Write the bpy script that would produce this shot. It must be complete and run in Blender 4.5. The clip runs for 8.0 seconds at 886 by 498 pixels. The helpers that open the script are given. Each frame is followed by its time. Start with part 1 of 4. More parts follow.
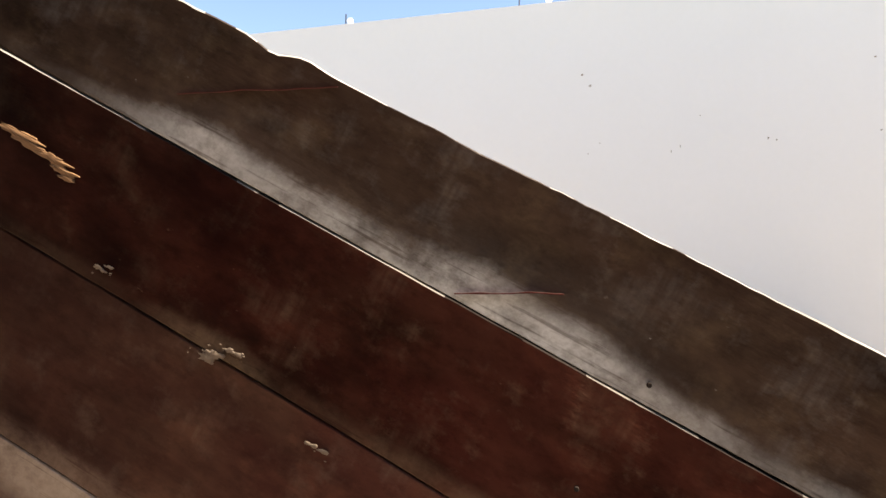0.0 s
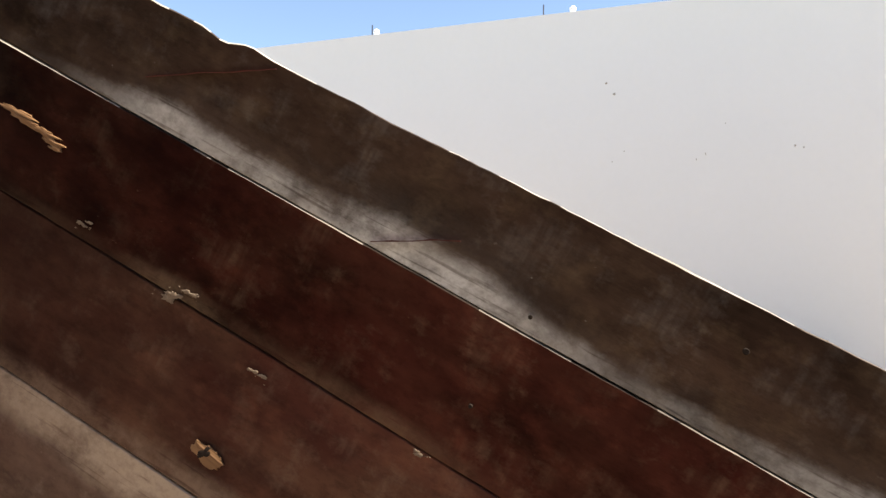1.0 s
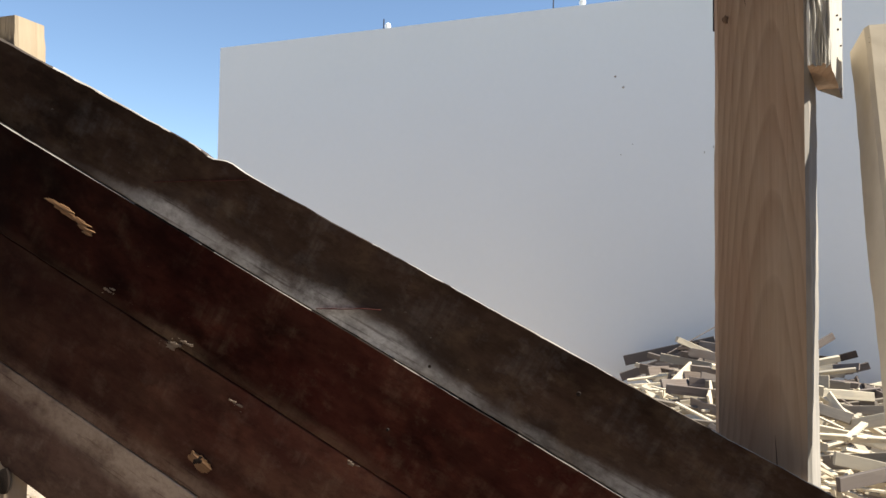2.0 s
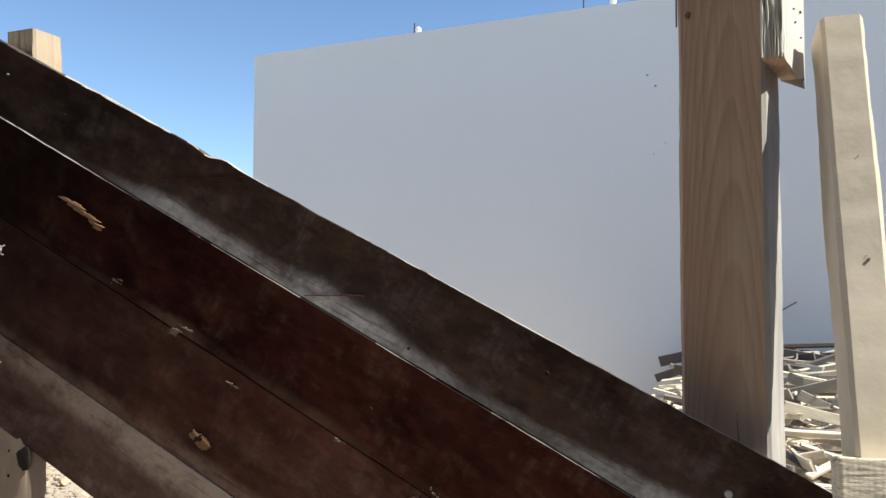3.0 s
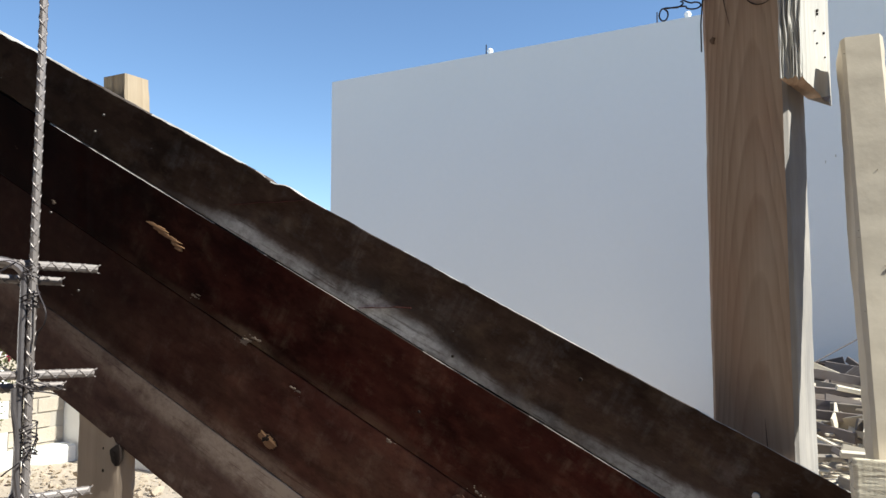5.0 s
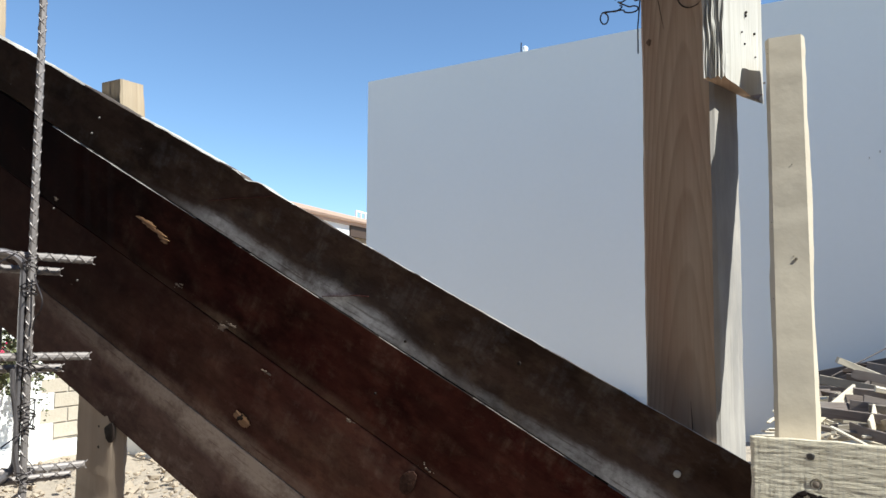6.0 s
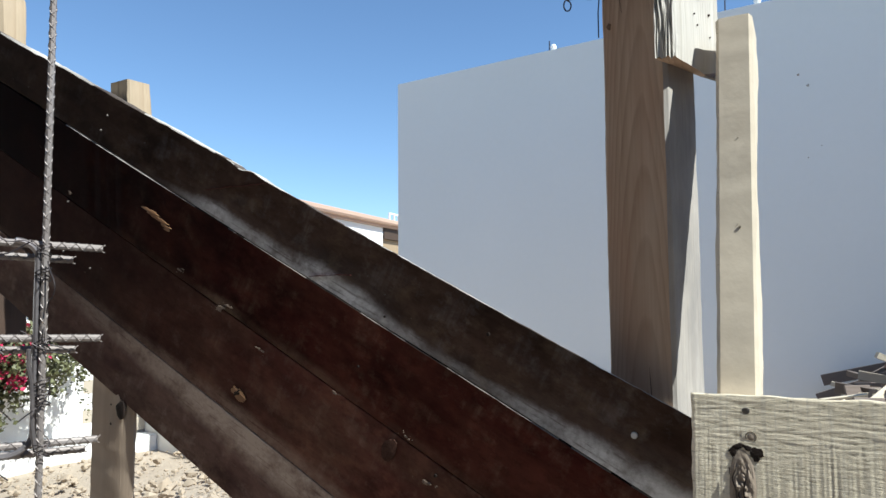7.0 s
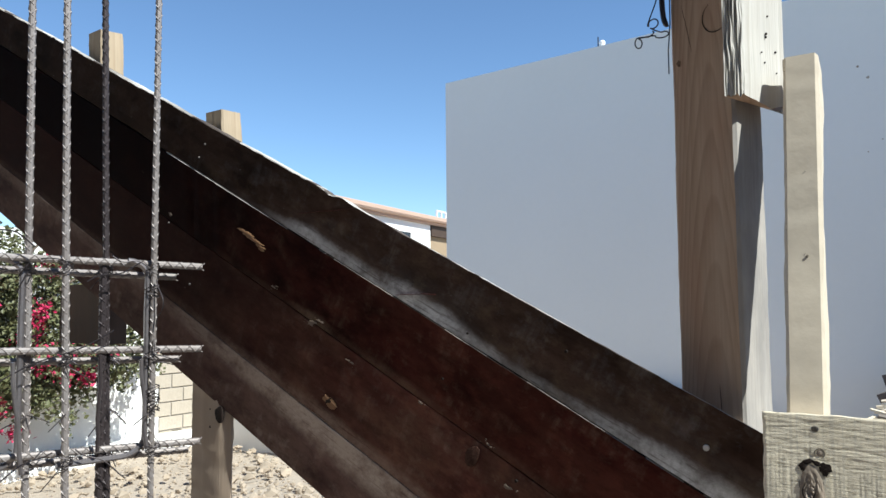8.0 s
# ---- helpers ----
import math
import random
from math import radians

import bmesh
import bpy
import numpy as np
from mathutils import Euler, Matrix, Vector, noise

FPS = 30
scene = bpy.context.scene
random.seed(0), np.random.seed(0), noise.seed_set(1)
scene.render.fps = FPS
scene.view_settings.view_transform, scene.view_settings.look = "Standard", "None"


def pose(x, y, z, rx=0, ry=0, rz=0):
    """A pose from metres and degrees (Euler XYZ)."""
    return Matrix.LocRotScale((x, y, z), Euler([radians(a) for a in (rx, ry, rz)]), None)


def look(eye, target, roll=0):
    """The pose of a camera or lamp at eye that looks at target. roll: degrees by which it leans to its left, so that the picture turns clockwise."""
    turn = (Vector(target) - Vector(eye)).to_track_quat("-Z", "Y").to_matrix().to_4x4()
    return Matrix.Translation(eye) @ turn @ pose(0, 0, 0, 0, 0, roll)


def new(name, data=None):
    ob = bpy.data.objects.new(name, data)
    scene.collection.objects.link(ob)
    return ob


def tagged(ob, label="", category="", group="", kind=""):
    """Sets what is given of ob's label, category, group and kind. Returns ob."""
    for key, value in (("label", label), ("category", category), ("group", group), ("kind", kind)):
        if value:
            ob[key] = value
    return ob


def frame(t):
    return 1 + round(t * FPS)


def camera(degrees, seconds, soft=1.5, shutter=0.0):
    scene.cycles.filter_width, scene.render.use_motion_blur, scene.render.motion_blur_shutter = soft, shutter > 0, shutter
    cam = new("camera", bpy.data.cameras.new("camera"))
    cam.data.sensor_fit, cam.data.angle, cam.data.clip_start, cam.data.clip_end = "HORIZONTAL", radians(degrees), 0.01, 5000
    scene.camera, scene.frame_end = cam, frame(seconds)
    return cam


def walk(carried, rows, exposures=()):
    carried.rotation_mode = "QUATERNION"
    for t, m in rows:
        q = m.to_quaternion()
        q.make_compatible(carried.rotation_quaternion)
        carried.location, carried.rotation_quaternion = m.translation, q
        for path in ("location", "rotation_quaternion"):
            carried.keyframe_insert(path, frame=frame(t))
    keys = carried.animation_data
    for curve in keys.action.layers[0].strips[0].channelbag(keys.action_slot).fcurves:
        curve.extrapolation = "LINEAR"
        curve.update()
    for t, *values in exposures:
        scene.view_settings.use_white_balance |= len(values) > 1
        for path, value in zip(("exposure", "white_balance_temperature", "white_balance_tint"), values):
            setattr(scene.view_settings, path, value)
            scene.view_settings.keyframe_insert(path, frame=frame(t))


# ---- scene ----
cam = camera(62.8, 8.0)
PATH = [
    (0, (0.003, -0.007, 1.528), (-0.571, 1.906, 1.624), 0.3),
    (0.5, (0.048, -0.036, 1.514), (-0.574, 1.861, 1.631), 0.5),
    (1, (0.102, -0.058, 1.485), (-0.547, 1.83, 1.608), 0.6),
    (1.5, (0.18, -0.124, 1.546), (-0.552, 1.736, 1.598), 1.0),
    (2, (0.247, -0.213, 1.551), (-0.442, 1.663, 1.639), 0.7),
    (2.2, (0.268, -0.239, 1.55), (-0.423, 1.636, 1.637), 0.5),
    (3.3, (0.329, -0.229, 1.533), (-0.492, 1.592, 1.633), 0.4),
    (3.5, (0.338, -0.235, 1.535), (-0.506, 1.575, 1.639), 0.5),
    (4, (0.358, -0.249, 1.531), (-0.535, 1.537, 1.655), 0.3),
    (4.5, (0.361, -0.257, 1.529), (-0.564, 1.511, 1.668), 0.1),
    (4.7, (0.365, -0.262, 1.532), (-0.578, 1.496, 1.674), -0.0),
    (5.8, (0.455, -0.286, 1.511), (-0.58, 1.419, 1.665), 0.4),
    (6, (0.489, -0.265, 1.517), (-0.572, 1.424, 1.66), 0.3),
    (6.5, (0.56, -0.228, 1.493), (-0.542, 1.434, 1.653), 0.0),
    (7, (0.574, -0.263, 1.486), (-0.567, 1.372, 1.634), -0.4),
    (7.5, (0.569, -0.295, 1.501), (-0.623, 1.304, 1.642), -0.4),
    (8, (0.583, -0.35, 1.515), (-0.661, 1.21, 1.654), -0.4),
]
EXPOSURES = [(0.0, 1.78, 7900, 11), (0.6, 1.65, 7900, 11), (1.0, 1.66, 7750, 10), (1.5, 1.24, 7350, 9), (2.0, 1.00, 6900, 7), (4.5, 0.88, 6300, 5), (6.5, 0.77, 6000, 3), (8.0, 0.73, 5950, 3)]
walk(cam, [(t, look(eye, target, roll)) for t, eye, target, roll in PATH], EXPOSURES)

# ---------------------------------------------------------------- light
SUN_AZ, SUN_EL = radians(3.2), radians(48)
world = bpy.data.worlds.new("sky")
scene.world = world
world.use_nodes = True
wn = world.node_tree.nodes
sky = wn.new("ShaderNodeTexSky")
sky.sky_type = "NISHITA"
sky.sun_disc = False
sky.sun_elevation = SUN_EL
sky.sun_rotation = radians(90) - SUN_AZ
sky.air_density, sky.dust_density, sky.ozone_density = 1.0, 0.1, 3.0
sky.altitude = 1200.0
wn["Background"].inputs["Strength"].default_value = 0.105
world.node_tree.links.new(sky.outputs[0], wn["Background"].inputs["Color"])
sun = new("sun", bpy.data.lights.new("sun", "SUN"))
sun.data.energy, sun.data.angle, sun.data.color = 5.0, radians(0.5), (1.0, 0.95, 0.86)
to_sun = Vector((math.cos(SUN_EL) * math.cos(SUN_AZ), math.cos(SUN_EL) * math.sin(SUN_AZ), math.sin(SUN_EL)))
sun.matrix_world = look(to_sun * 40, (0, 0, 0))

# ---------------------------------------------------------------- the form's own axes: u along it, n away behind it, z up
TH = math.atan(0.128)
FORM = pose(0, 0.4375, 0, 0, 0, math.degrees(TH))


# ---------------------------------------------------------------- materials
class Nodes:
    """A small wrapper round a node material."""

    def __init__(self, name, rough=0.7, metal=0.0):
        self.mat = bpy.data.materials.new(name)
        self.mat.use_nodes = True
        self.tree = self.mat.node_tree
        self.bsdf = self.tree.nodes["Principled BSDF"]
        self.bsdf.inputs["Roughness"].default_value = rough
        self.bsdf.inputs["Metallic"].default_value = metal

    def add(self, kind, **settings):
        node = self.tree.nodes.new(kind)
        for key, value in settings.items():
            node.inputs[key].default_value = value
        return node

    def link(self, a, b):
        self.tree.links.new(a, b)
        return b

    def coords(self, scale=(1, 1, 1), offset=(0, 0, 0)):
        tc = self.tree.nodes.new("ShaderNodeTexCoord")
        mp = self.tree.nodes.new("ShaderNodeMapping")
        mp.inputs["Scale"].default_value = scale
        mp.inputs["Location"].default_value = offset
        self.link(tc.outputs["Object"], mp.inputs["Vector"])
        return mp.outputs[0]

    def noise(self, vec, scale, detail=4.0, rough=0.55, distortion=0.0):
        n = self.add("ShaderNodeTexNoise", Scale=scale, Detail=detail, Roughness=rough, Distortion=distortion)
        self.link(vec, n.inputs["Vector"])
        return n.outputs[0]

    def ramp(self, fac, stops):
        r = self.tree.nodes.new("ShaderNodeValToRGB")
        r.color_ramp.elements.remove(r.color_ramp.elements[1])
        first = True
        for p, c in stops:
            e = r.color_ramp.elements[0] if first else r.color_ramp.elements.new(p)
            e.position, first = p, False
            e.color = (*c, 1) if not isinstance(c, (int, float)) else (c, c, c, 1)
        self.link(fac, r.inputs[0])
        return r.outputs[0]

    def mix(self, fac, a, b, mode="MIX"):
        m = self.tree.nodes.new("ShaderNodeMix")
        m.data_type, m.blend_type = "RGBA", mode
        for sock, v in ((m.inputs[0], fac), (m.inputs[6], a), (m.inputs[7], b)):
            if isinstance(v, (int, float)):
                sock.default_value = v
            elif isinstance(v, tuple):
                sock.default_value = (*v, 1)
            else:
                self.link(v, sock)
        return m.outputs[2]

    def math(self, op, a, b=0.0, clamp=False):
        m = self.tree.nodes.new("ShaderNodeMath")
        m.operation, m.use_clamp = op, clamp
        for sock, v in ((m.inputs[0], a), (m.inputs[1], b)):
            if isinstance(v, (int, float)):
                sock.default_value = v
            else:
                self.link(v, sock)
        return m.outputs[0]

    def random(self):
        return self.tree.nodes.new("ShaderNodeObjectInfo").outputs["Random"]

    def color(self, c):
        self.link(c, self.bsdf.inputs["Base Color"])

    def rough(self, c):
        self.link(c, self.bsdf.inputs["Roughness"])

    def bump(self, height, strength=0.4, distance=0.002):
        b = self.add("ShaderNodeBump", Strength=strength, Distance=distance)
        self.link(height, b.inputs["Height"])
        self.link(b.outputs[0], self.bsdf.inputs["Normal"])


def wood(name, light, dark, grey, ring=9.0, grime=0.35, rough=0.75, bump=0.5, axis=2, per_object=False, stretch=0.055, bands=9.0, figure_mix=0.35):
    """Sawn softwood with growth rings along an axis, fine grain, and weathering in patches."""
    w = Nodes(name, rough)
    squeeze = [1.0, 1.0, 1.0]
    squeeze[axis] = stretch
    vec = w.coords(tuple(squeeze), (0.013, 0.021, 0.0))
    if per_object:
        shift = w.tree.nodes.new("ShaderNodeVectorMath")
        shift.operation = "ADD"
        w.link(vec, shift.inputs[0])
        w.link(w.math("MULTIPLY", w.random(), 7.0), shift.inputs[1])
        vec = shift.outputs[0]
    big = w.noise(vec, ring, 2.0, 0.5, 0.3)
    rings = w.math("FRACT", w.math("MULTIPLY", big, bands))
    soft = w.ramp(rings, [(0.0, 0.1), (0.55, 0.55), (0.85, 1.0), (1.0, 0.15)])
    fine = list(squeeze)
    fine[axis] = 0.02
    coarse = list(squeeze)
    coarse[axis] = 0.035
    grain = w.mix(0.5, w.ramp(w.noise(w.coords(tuple(fine)), 320.0, 3.0, 0.6), [(0.36, 0.0), (0.64, 1.0)]), w.ramp(w.noise(w.coords(tuple(coarse), (3, 1, 2)), 95.0, 4.0, 0.6), [(0.36, 0.0), (0.64, 1.0)]))
    figure = w.mix(figure_mix, soft, grain)
    col = w.mix(figure, light, dark)
    patch = w.noise(w.coords((1, 1, 1) if axis < 0 else tuple(0.35 if n == axis else 1 for n in range(3))), 14.0, 5.0, 0.65)
    col = w.mix(w.math("MULTIPLY", w.ramp(patch, [(0.42, 0.0), (0.68, 1.0)]), grime), col, grey)
    if per_object:
        col = w.mix(w.ramp(w.random(), [(0.0, 0.9), (0.18, 0.6), (0.3, 0.0), (0.72, 0.0), (0.82, 0.5), (1.0, 0.9)]), col, (0.10, 0.08, 0.07))
    w.color(col)
    w.bump(w.mix(0.5, soft, grain), bump, 0.0015)
    return w.mat


def form_board(name, dark, red, dust, blotch, seed, width, strengths, reach, from_top=False, taper=0.0, film=(0.2, 0.14, 0.1), filmed=0.3, darkened=0.6):
    """A form board soaked with release oil: dark, with cement dust caked in a soft band along one edge.
    strengths: pairs of a place along the board and the thickness of the dust there; reach: the band's breadth."""
    w = Nodes(name, 0.5)
    w.bsdf.inputs["Specular IOR Level"].default_value = 0.025
    off = (seed * 3.1, seed * 1.7, 0)
    big = w.noise(w.coords((1.0, 2.2, 1), off), 5.5, 4.0, 0.6)
    mid = w.noise(w.coords((1.0, 1.3, 1), off), 20.0, 6.0, 0.7)
    rust = w.noise(w.coords((1.0, 1.2, 1), (seed * 5.3, 1, 0)), 24.0, 5.0, 0.62)
    haze = w.noise(w.coords((1.0, 1.6, 1), (seed * 8.7, 6, 0)), 8.0, 5.0, 0.6)
    streak = w.noise(w.coords((0.8, 6.0, 1), off), 9.0, 4.0, 0.6)
    grain = w.noise(w.coords((1.2, 5.0, 1), off), 60.0, 3.0, 0.6)
    drip = w.noise(w.coords((9.0, 1.0, 1), off), 9.0, 3.0, 0.6)
    col = w.mix(w.ramp(big, [(0.36, 0.0), (0.64, 1.0)]), dark, red)
    col = w.mix(w.ramp(rust, [(0.50, 0.0), (0.78, 0.5)]), col, (2.3 * red[0], 2.7 * red[1], 2.3 * red[2]))
    col = w.mix(w.ramp(haze, [(0.38, 0.0), (0.66, filmed)]), col, film)
    pits = w.noise(w.coords((1.0, 1.8, 1), (seed * 2.3, 4, 0)), 48.0, 5.0, 0.75)
    col = w.mix(w.ramp(pits, [(0.34, 0.3), (0.52, 0.0)]), col, tuple(0.4 * c for c in dark))
    col = w.mix(w.ramp(streak, [(0.3, 0.25), (0.48, 0.0)]), col, tuple(0.4 * c for c in dark))
    smear = w.math("MULTIPLY", w.ramp(mid, [(0.50, 0.0), (0.78, 1.0)]), w.ramp(drip, [(0.4, 0.2), (0.62, 1.0)]))
    col = w.mix(w.math("MULTIPLY", smear, blotch), col, dust)
    tc = w.tree.nodes.new("ShaderNodeTexCoord")
    sep = w.tree.nodes.new("ShaderNodeSeparateXYZ")
    w.link(tc.outputs["Object"], sep.inputs[0])
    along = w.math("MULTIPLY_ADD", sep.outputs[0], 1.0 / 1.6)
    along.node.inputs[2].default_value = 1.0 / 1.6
    # turns nearly black towards the board's upper end, with a wavy limit
    along_wavy = w.math("ADD", along, w.math("MULTIPLY", w.math("SUBTRACT", haze, 0.5), 0.35))
    col = w.mix(w.ramp(along_wavy, [(0.05, darkened), (0.28, 0.85 * darkened), (0.54, 0.0)]), col, tuple(0.25 * c for c in dark))
    thick = w.ramp(along, [((p + 1.0) / 1.6, v) for p, v in strengths])
    across = w.math("SUBTRACT", sep.outputs[1], w.math("MULTIPLY", sep.outputs[0], taper))
    if from_top:
        across = w.math("SUBTRACT", width, across)
    torn = w.mix(0.5, w.noise(w.coords((1.0, 1.0, 0), (seed * 6.1, 3, 0)), 11.0, 6.0, 0.72, 0.6), mid)
    wob = w.math("MULTIPLY_ADD", torn, 0.034)
    wob.node.inputs[2].default_value = -0.017
    wide = w.math("MULTIPLY", w.math("MULTIPLY_ADD", thick, 0.75), reach)
    wide.node.inputs[0].links[0].from_node.inputs[2].default_value = 0.3
    high = w.math("DIVIDE", w.math("ADD", across, wob), wide)
    band = w.ramp(high, [(0.0, 1.0), (0.48, 0.88), (0.74, 0.42), (0.9, 0.13), (1.0, 0.035)])
    clouds = w.ramp(w.noise(w.coords((1.0, 1.3, 0), (seed, 2, 0)), 18.0, 6.0, 0.68), [(0.34, 0.2), (0.56, 1.0)])
    band = w.math("MULTIPLY", w.math("MULTIPLY", band, thick), clouds)
    band = w.math("MULTIPLY", band, w.ramp(w.math("MULTIPLY", high, 0.5), [(0.5, 1.0), (0.95, 0.0)]))
    speck = w.ramp(w.noise(w.coords((1, 1, 1), off), 140.0, 3.0, 0.7), [(0.3, 0.7), (0.6, 1.0)])
    scratch = w.noise(w.coords((1.6, 26.0, 1), (seed * 2.7, 5, 1)), 9.0, 3.0, 0.6, 0.2)
    band = w.math("MULTIPLY", w.math("MULTIPLY", band, speck), w.ramp(scratch, [(0.33, 0.45), (0.42, 1.0)]))
    band = w.math("MULTIPLY", band, 1.3, True)
    col = w.mix(band, col, dust)
    fleck = w.noise(w.coords((1.0, 1.6, 1), (seed * 1.9, 7, 3)), 75.0, 3.0, 0.6)
    gate = w.noise(w.coords((1.0, 1.6, 1), (seed * 4.9, 2, 3)), 7.0, 2.0, 0.5)
    col = w.mix(w.math("MULTIPLY", w.ramp(fleck, [(0.70, 0.0), (0.78, 0.5)]), w.ramp(gate, [(0.5, 0.0), (0.65, 1.0)])), col, dust)
    w.color(col)
    w.rough(w.mix(band, w.ramp(mid, [(0.3, 0.40), (0.7, 0.62)]), (0.9, 0.9, 0.9)))
    w.bump(w.mix(0.4, grain, mid), 0.16, 0.002)
    return w.mat


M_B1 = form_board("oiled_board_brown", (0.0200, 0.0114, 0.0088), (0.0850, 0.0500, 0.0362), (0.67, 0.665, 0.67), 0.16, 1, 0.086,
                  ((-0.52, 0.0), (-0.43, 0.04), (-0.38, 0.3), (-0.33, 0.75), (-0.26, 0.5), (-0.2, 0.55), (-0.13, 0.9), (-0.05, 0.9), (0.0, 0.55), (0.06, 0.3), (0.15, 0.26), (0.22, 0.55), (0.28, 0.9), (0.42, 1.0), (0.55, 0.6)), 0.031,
                  taper=-0.0125, film=(0.128, 0.086, 0.062), filmed=0.36, darkened=0.62)
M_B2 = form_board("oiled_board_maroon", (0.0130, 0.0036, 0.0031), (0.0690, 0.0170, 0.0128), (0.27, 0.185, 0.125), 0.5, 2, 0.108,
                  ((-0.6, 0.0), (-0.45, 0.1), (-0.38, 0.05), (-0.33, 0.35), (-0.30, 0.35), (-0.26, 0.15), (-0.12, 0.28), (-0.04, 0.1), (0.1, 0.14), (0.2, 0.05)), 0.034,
                  taper=-0.0164, film=(0.120, 0.044, 0.029), filmed=0.5, darkened=0.97)
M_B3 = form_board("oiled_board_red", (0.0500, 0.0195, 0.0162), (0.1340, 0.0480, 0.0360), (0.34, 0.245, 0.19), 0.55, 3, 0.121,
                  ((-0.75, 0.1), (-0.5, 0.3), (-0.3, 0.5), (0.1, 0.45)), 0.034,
                  taper=-0.0141, film=(0.175, 0.095, 0.062), filmed=0.6, darkened=0.88)
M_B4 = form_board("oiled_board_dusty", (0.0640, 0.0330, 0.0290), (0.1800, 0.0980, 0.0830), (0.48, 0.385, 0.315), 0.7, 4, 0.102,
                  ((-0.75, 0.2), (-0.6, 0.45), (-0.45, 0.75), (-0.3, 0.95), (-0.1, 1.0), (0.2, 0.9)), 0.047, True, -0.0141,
                  film=(0.225, 0.148, 0.116), filmed=0.62, darkened=0.5)
# pale raw edge wood; also stands for light through the upper seam
M_EDGE = wood("raw_edge_and_gap_light", (0.64, 0.61, 0.57), (0.42, 0.385, 0.345), (0.06, 0.045, 0.037), 14.0, 0.9, 0.85, 0.5, axis=0)
M_GRIME = wood("oily_board_edge", (0.13, 0.105, 0.085), (0.06, 0.045, 0.036), (0.03, 0.02, 0.017), 16.0, 0.9, 0.85, 0.5, axis=0)
# paler wood that paints the sun's bright spots along the seam
M_SEAM = wood("sunlit_seam_spots", (0.30, 0.27, 0.24), (0.12, 0.10, 0.08), (0.022, 0.014, 0.012), 10.0, 1.0, 0.85, 0.5, axis=0)


def cathedral_wood():
    """Flat-sawn post: nested arches of growth rings, fine grain along it, greyish weathering."""
    w = Nodes("weathered_post_wood", 0.8)
    tc = w.tree.nodes.new("ShaderNodeTexCoord")
    sep = w.tree.nodes.new("ShaderNodeSeparateXYZ")
    w.link(tc.outputs["Object"], sep.inputs[0])
    warp = w.noise(w.coords((1.0, 1.0, 0.12)), 16.0, 3.0, 0.55)
    off = w.math("SUBTRACT", w.math("ADD", sep.outputs[0], w.math("MULTIPLY", w.math("SUBTRACT", warp, 0.5), 0.03)), 0.050)
    arch = w.math("ADD", w.math("MULTIPLY", w.math("MULTIPLY", off, off), 190.0), sep.outputs[2])
    arch = w.math("ADD", w.math("MULTIPLY", arch, 13.0), w.math("MULTIPLY", warp, 2.0))
    rings = w.ramp(w.math("FRACT", arch), [(0.0, 0.0), (0.5, 0.35), (0.86, 1.0), (0.95, 0.55), (1.0, 0.0)])
    fine = w.ramp(w.noise(w.coords((1, 1, 0.02)), 330.0, 3.0, 0.6), [(0.34, 0.0), (0.66, 1.0)])
    wide = w.ramp(w.noise(w.coords((1, 1, 0.03), (3, 1, 2)), 80.0, 4.0, 0.6), [(0.34, 0.0), (0.66, 1.0)])
    col = w.mix(w.mix(0.5, fine, wide), (0.47, 0.338, 0.240), (0.34, 0.228, 0.152))
    col = w.mix(w.math("MULTIPLY", rings, 0.46), col, (0.215, 0.128, 0.078))
    worn = w.noise(w.coords((1, 1, 0.3)), 13.0, 5.0, 0.65)
    col = w.mix(w.ramp(worn, [(0.42, 0.0), (0.68, 0.6)]), col, (0.44, 0.345, 0.262))
    rosy = w.noise(w.coords((1.0, 1.0, 0.15), (5, 2, 1)), 22.0, 3.0, 0.5)
    col = w.mix(w.ramp(rosy, [(0.46, 0.0), (0.68, 0.5)]), col, (0.335, 0.178, 0.112))
    w.color(col)
    w.bump(w.mix(0.5, rings, fine), 0.35, 0.0012)
    return w.mat


M_POST = cathedral_wood()
M_PROP = wood("dull_prop_wood", (0.40, 0.31, 0.235), (0.33, 0.25, 0.185), (0.28, 0.225, 0.175), 7.0, 0.6)
M_STAKE = wood("sawn_stake_wood", (0.50, 0.40, 0.28), (0.36, 0.27, 0.175), (0.34, 0.27, 0.19), 9.0, 0.5)
# brown wood darkened to carry the shade of the parts that wear it
M_DIMWOOD = wood("dark_shaded_wood", (0.07, 0.04, 0.025), (0.045, 0.026, 0.017), (0.03, 0.02, 0.015), 7.0, 0.6)
M_PALE = wood("pale_sawn_wood", (0.62, 0.56, 0.445), (0.565, 0.50, 0.385), (0.54, 0.50, 0.42), 9.0, 0.6, 0.85, 0.9)
# grey for the post's sunward face, toned between its sunlit and shaded looks
M_SIDE = wood("sun_side_grey", (0.46, 0.425, 0.39), (0.35, 0.32, 0.29), (0.21, 0.20, 0.195), 9.0, 0.8, 0.85, 0.6)
M_GREY = wood("rough_grey_wood", (0.60, 0.575, 0.53), (0.42, 0.385, 0.335), (0.47, 0.45, 0.42), 12.0, 0.6, 0.9, 1.0)
